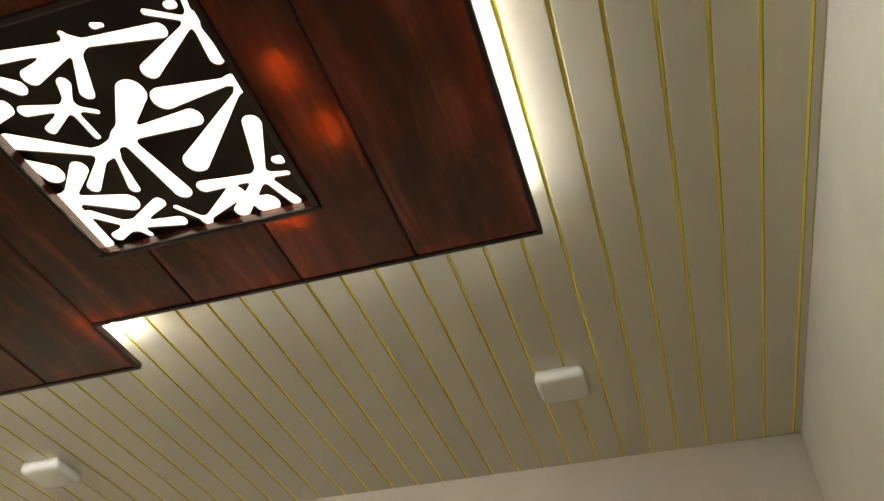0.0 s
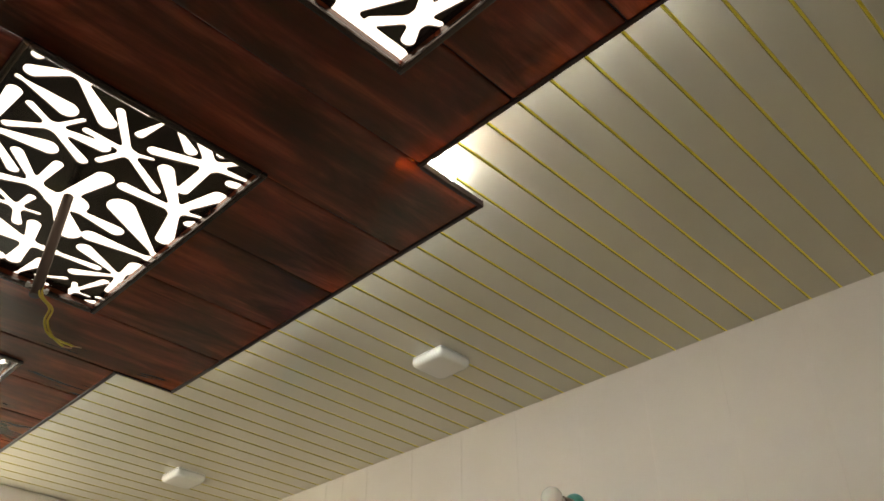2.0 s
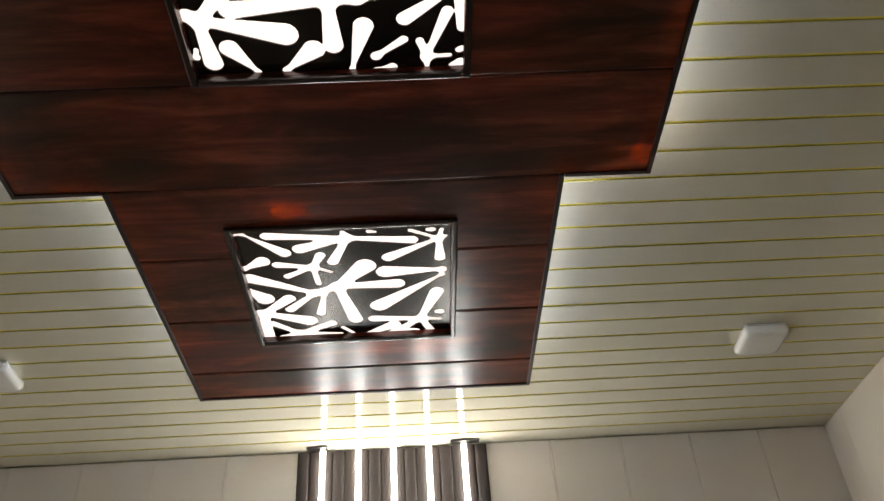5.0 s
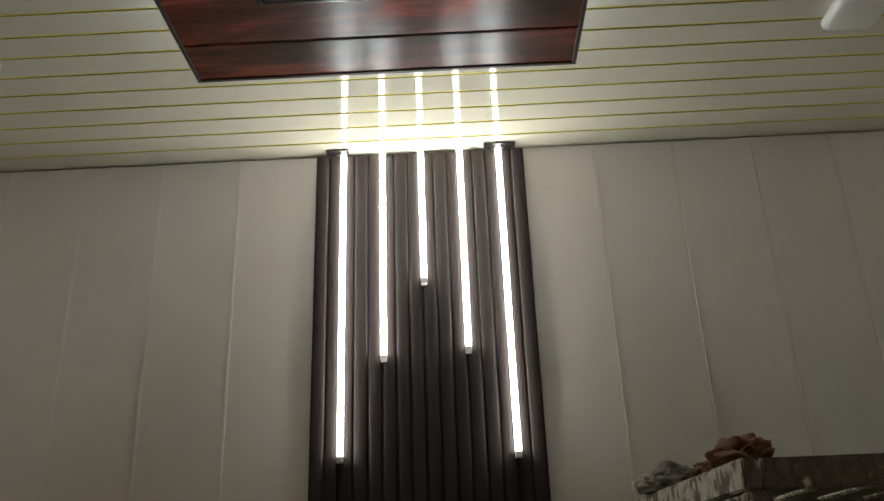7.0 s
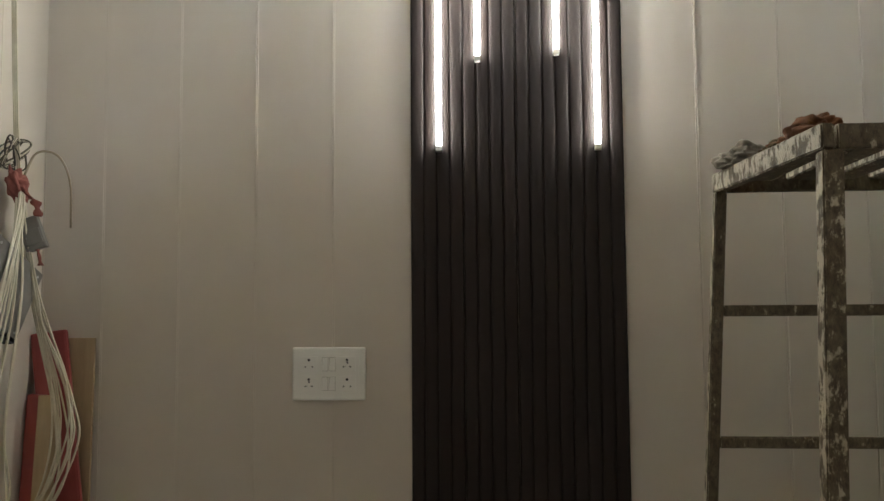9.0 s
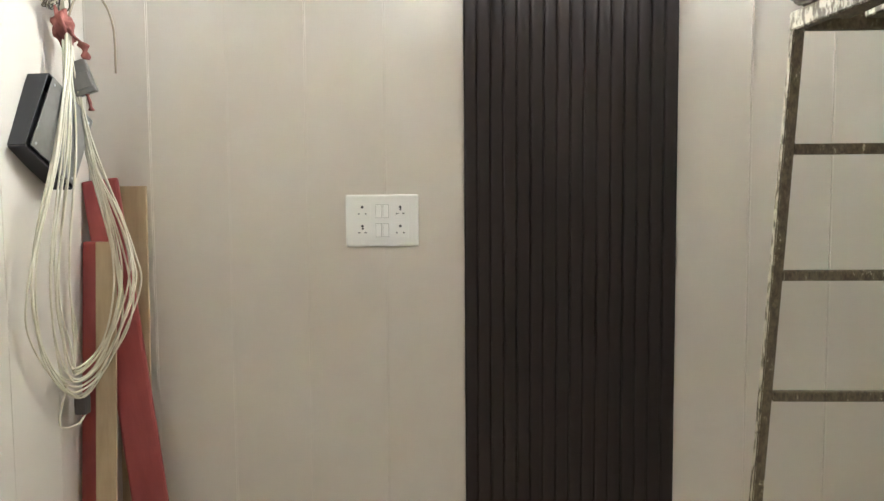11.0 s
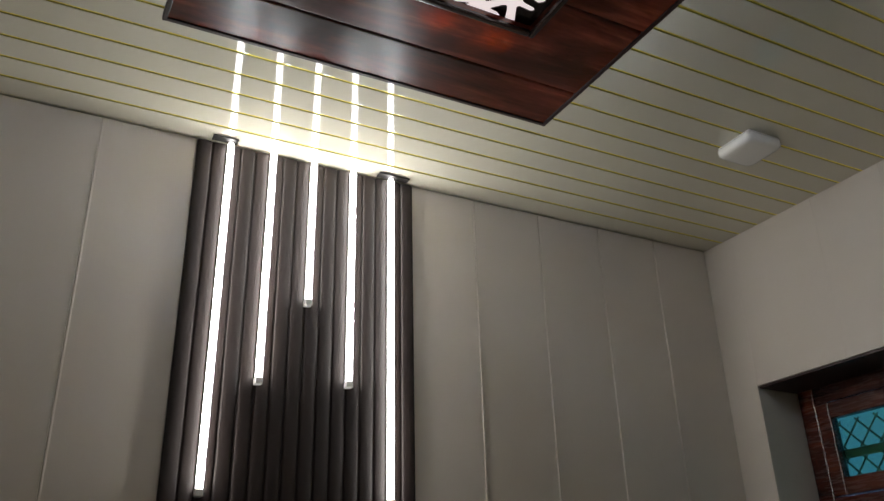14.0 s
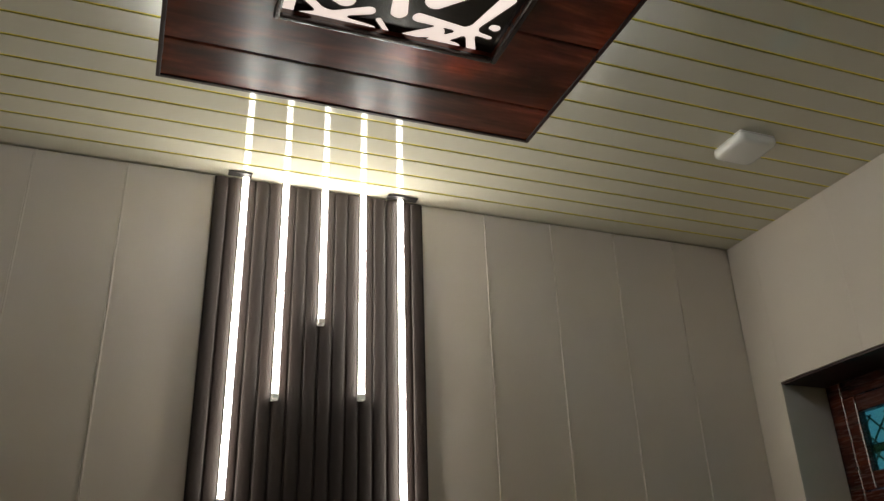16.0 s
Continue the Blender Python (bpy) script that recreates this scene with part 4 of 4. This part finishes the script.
def leaning(name, label, foot, top, w, d, mat, turn=0.0, bevel=0.003):
    """A strip standing on the floor and leaning on the wall."""
    foot, top = Vector(foot), Vector(top)
    bm = box(bmesh.new(), -w / 2, w / 2, -d / 2, d / 2, 0, (top - foot).length, bevel)
    ob = part(name, bm, mat)
    q = Vector((0, 0, 1)).rotation_difference(top - foot)
    ob.matrix_basis = Matrix.Translation(foot) @ q.to_matrix().to_4x4() @ Matrix.Rotation(radians(turn), 4, "Z")
    return tagged(ob, label, "offcut", "offcuts leaning in the corner")


leaning("plywood_strip", "tan plywood strip leaning in the corner", (-1.383, -0.075, 0.0), (-1.39, -0.011, 1.434), 0.10, 0.012, TAN)
leaning("red_strip", "tall red-wrapped strip leaning in the corner", (-1.262, -0.13, 0.008), (-1.478, -0.04, 1.455), 0.112, 0.022, RED, 8, 0.009)
leaning("red_strip", "short red-wrapped strip standing in the corner", (-1.485, -0.2, 0.004), (-1.49, -0.072, 1.263), 0.07, 0.022, RED, -10, 0.009)
leaning("tan_strip", "narrow tan board strip standing in the corner", (-1.418, -0.25, 0.0), (-1.436, -0.105, 1.263), 0.062, 0.012, TAN, 5)

CREAM_WIRE = varied(material("cream_wire", (0.66, 0.6, 0.46), 0.4), (0.58, 0.52, 0.38), (0.76, 0.71, 0.57), size=9)
TANWIRE = material("tan_cable", (0.3, 0.24, 0.16), 0.5)
DARK_WIRE = material("dark_wire", (0.06, 0.05, 0.045), 0.5)
wires = thing("wire_bundle", "bundle of cream wires hanging in a long loop", "wires", at=(-1.48, -0.23, 1.9))
o3 = Vector((-1.48, -0.23, 1.9))
rnd = random.Random(11)


def strand(pts, r=0.003, mat=CREAM_WIRE):
    return part("wire", tube(bmesh.new(), curve_points([Vector(p) - o3 for p in pts], 7), r, 7), mat, wires, smooth=True)


for k in range(3):
    d = 0.006 * k
    strand([(-1.49 + d, -0.29 + d, H - 0.001), (-1.485 + d, -0.28, 2.5), (-1.48 + d, -0.26, 2.1), (-1.482 + d, -0.235, 1.9), (-1.48 + d, -0.24, 1.7)])
for k in range(12):
    u = k / 11
    j = lambda s: rnd.uniform(-s, s)
    left = -0.25 - 0.27 * u + j(0.02)
    low = 0.835 + j(0.03) + 0.05 * (1 - u)
    right = -1.315 - 0.07 * (1 - u) + j(0.015)
    strand([(-1.485 + j(0.008), -0.23 + j(0.012), 1.93 + j(0.02)), (-1.465 + j(0.006), -0.235 + j(0.01), 1.84), (-1.45 + j(0.008), (left - 0.24) / 2, 1.55 + j(0.03)),
            (-1.475 + j(0.01), left, 1.2 + j(0.05)), (-1.49 + j(0.01), left + 0.06, 0.98 + j(0.03)), (-1.47, -0.27 + j(0.02), low),
            (-1.41 + j(0.01), -0.215 + j(0.02), low + 0.06), (right, -0.19 + j(0.02), 1.1 + j(0.04)), (right - 0.02, -0.17 + j(0.01), 1.28 + j(0.04)),
            (-1.44 + j(0.012), -0.19, 1.55 + j(0.03)), (-1.475 + j(0.008), -0.215 + j(0.01), 1.84), (-1.48 + j(0.008), -0.22 + j(0.012), 1.92 + j(0.02))])
strand([(-1.475, -0.21, 1.92), (-1.46, -0.17, 2.0), (-1.42, -0.12, 2.0), (-1.395, -0.09, 1.92), (-1.40, -0.07, 1.78)], 0.0036, TANWIRE)
strand([(-1.48, -0.3, 0.86), (-1.475, -0.36, 0.76), (-1.47, -0.26, 0.735), (-1.465, -0.2, 0.77)])
RAG = cloth_material("red_rag_tie", (0.17, 0.055, 0.045), (0.34, 0.125, 0.10))
OLIVE_WIRE = material("olive_wire", (0.1, 0.085, 0.055), 0.5)


def rag_tail(pts, w):
    """A twisted strip of cloth."""
    b = bmesh.new()
    line = curve_points(pts, 8)
    rows = []
    for i, p in enumerate(line):
        a = 0.5 + i * 0.16
        half = w * (0.75 + 0.35 * math.sin(i * 0.9))
        d = Vector((math.cos(a) * half, math.sin(a) * half * 0.6, 0))
        n = Vector((-d.y, d.x, 0)).normalized() * 0.004
        rows.append([b.verts.new(p + q) for q in (d + n * 0.4, n * 1.6, -d + n * 0.4, -d - n * 0.4, -n * 1.2, d - n * 0.4)])
    for s, t in zip(rows, rows[1:]):
        for i in range(6):
            b.faces.new((s[i], s[(i + 1) % 6], t[(i + 1) % 6], t[i]))
    b.faces.new(rows[0][::-1])
    b.faces.new(rows[-1])
    return part("rag_tail", b, RAG, wires, "frayed end of the red rag", smooth=True)


rag_tail([(0.012, 0.0, 0.0), (0.03, 0.005, -0.035), (0.052, 0.01, -0.06), (0.06, 0.01, -0.1)], 0.017)
rag_tail([(0.045, 0.03, -0.19), (0.055, 0.03, -0.215), (0.06, 0.03, -0.245)], 0.009)
# tangle above the tie
for k in range(15):
    a = rnd.uniform(0, 6)
    c = Vector((-1.485, -0.25, 1.985))
    pts = [c + Vector((0.025 * math.sin(a + t * 1.3), 0.055 * math.cos(a * 2 + t), 0.045 * math.sin(a + t))) for t in np.linspace(0, 5, 7)]
    strand(pts, 0.0024, (OLIVE_WIRE, DARK_WIRE, OLIVE_WIRE, CREAM_WIRE)[k % 4])
b = bmesh.new()
bmesh.ops.create_icosphere(b, subdivisions=4, radius=1)
for v in b.verts:
    p = v.co.copy()
    f = 0.8 + 0.45 * noise.noise(p * 2.1) - 0.3 * abs(noise.noise(p * 4.2))
    v.co = Vector((p.x * 0.034 * f, p.y * 0.042 * f - 0.03 * p.z, p.z * 0.062 * f - 0.012))
part("red_tie", b, RAG, wires, "knotted red rag", smooth=True)
b = bmesh.new()
box(b, -0.03, 0.03, -0.016, 0.016, -0.05, 0.05, 0.004)
box(b, -0.022, 0.026, -0.02, -0.014, -0.035, 0.012, 0.002)
for sx in (-0.018, 0.018):
    cyl(b, (sx, -0.021, -0.012), (sx, -0.023, -0.012), 0.003, n=8)
bmesh.ops.transform(b, matrix=pose(0.03, 0.035, -0.15, 0, -20, 12), verts=b.verts[:])
GREY = varied(material("grey_metal_box", (0.2, 0.19, 0.17), 0.45, metal=0.3), (0.15, 0.14, 0.125), (0.26, 0.245, 0.22), size=8)
part("driver", b, GREY, wires, "small grey driver unit")
part("plug", box(bmesh.new(), -0.018, 0.018, 0.0, 0.04, -1.15, -1.09, 0.008), DARK_WIRE, wires, "black plug")

boxm = thing("junction_box", "open grey metal junction box hanging tilted on wires", "junction box", at=(-1.5, -0.37, 1.6))
boxm.matrix_basis = pose(-1.492, -0.305, 1.585, -30, 0, -6)
DARKBOX = material("black_box_side", (0.03, 0.03, 0.032), 0.5)
part("back", box(bmesh.new(), -0.032, -0.028, -0.115, 0.115, -0.115, 0.115), GREY, boxm)
for y0, y1, z0, z1 in ((-0.119, -0.115, -0.115, 0.115), (0.115, 0.119, -0.115, 0.115), (-0.115, 0.115, -0.119, -0.115), (-0.115, 0.115, 0.115, 0.119)):
    part("side", box(bmesh.new(), -0.032, 0.03, y0, y1, z0, z1, 0.001), DARKBOX, boxm)
part("cover", box(bmesh.new(), 0.0305, 0.033, -0.10, 0.119, -0.105, 0.119, 0.001), GREY, boxm, "grey metal cover")
for y, z in ((-0.085, -0.09), (0.1, -0.09), (-0.085, 0.1), (0.1, 0.1)):
    part("screw", cyl(bmesh.new(), (0.0331, y, z), (0.0345, y, z), 0.004, n=10), ALU, boxm)
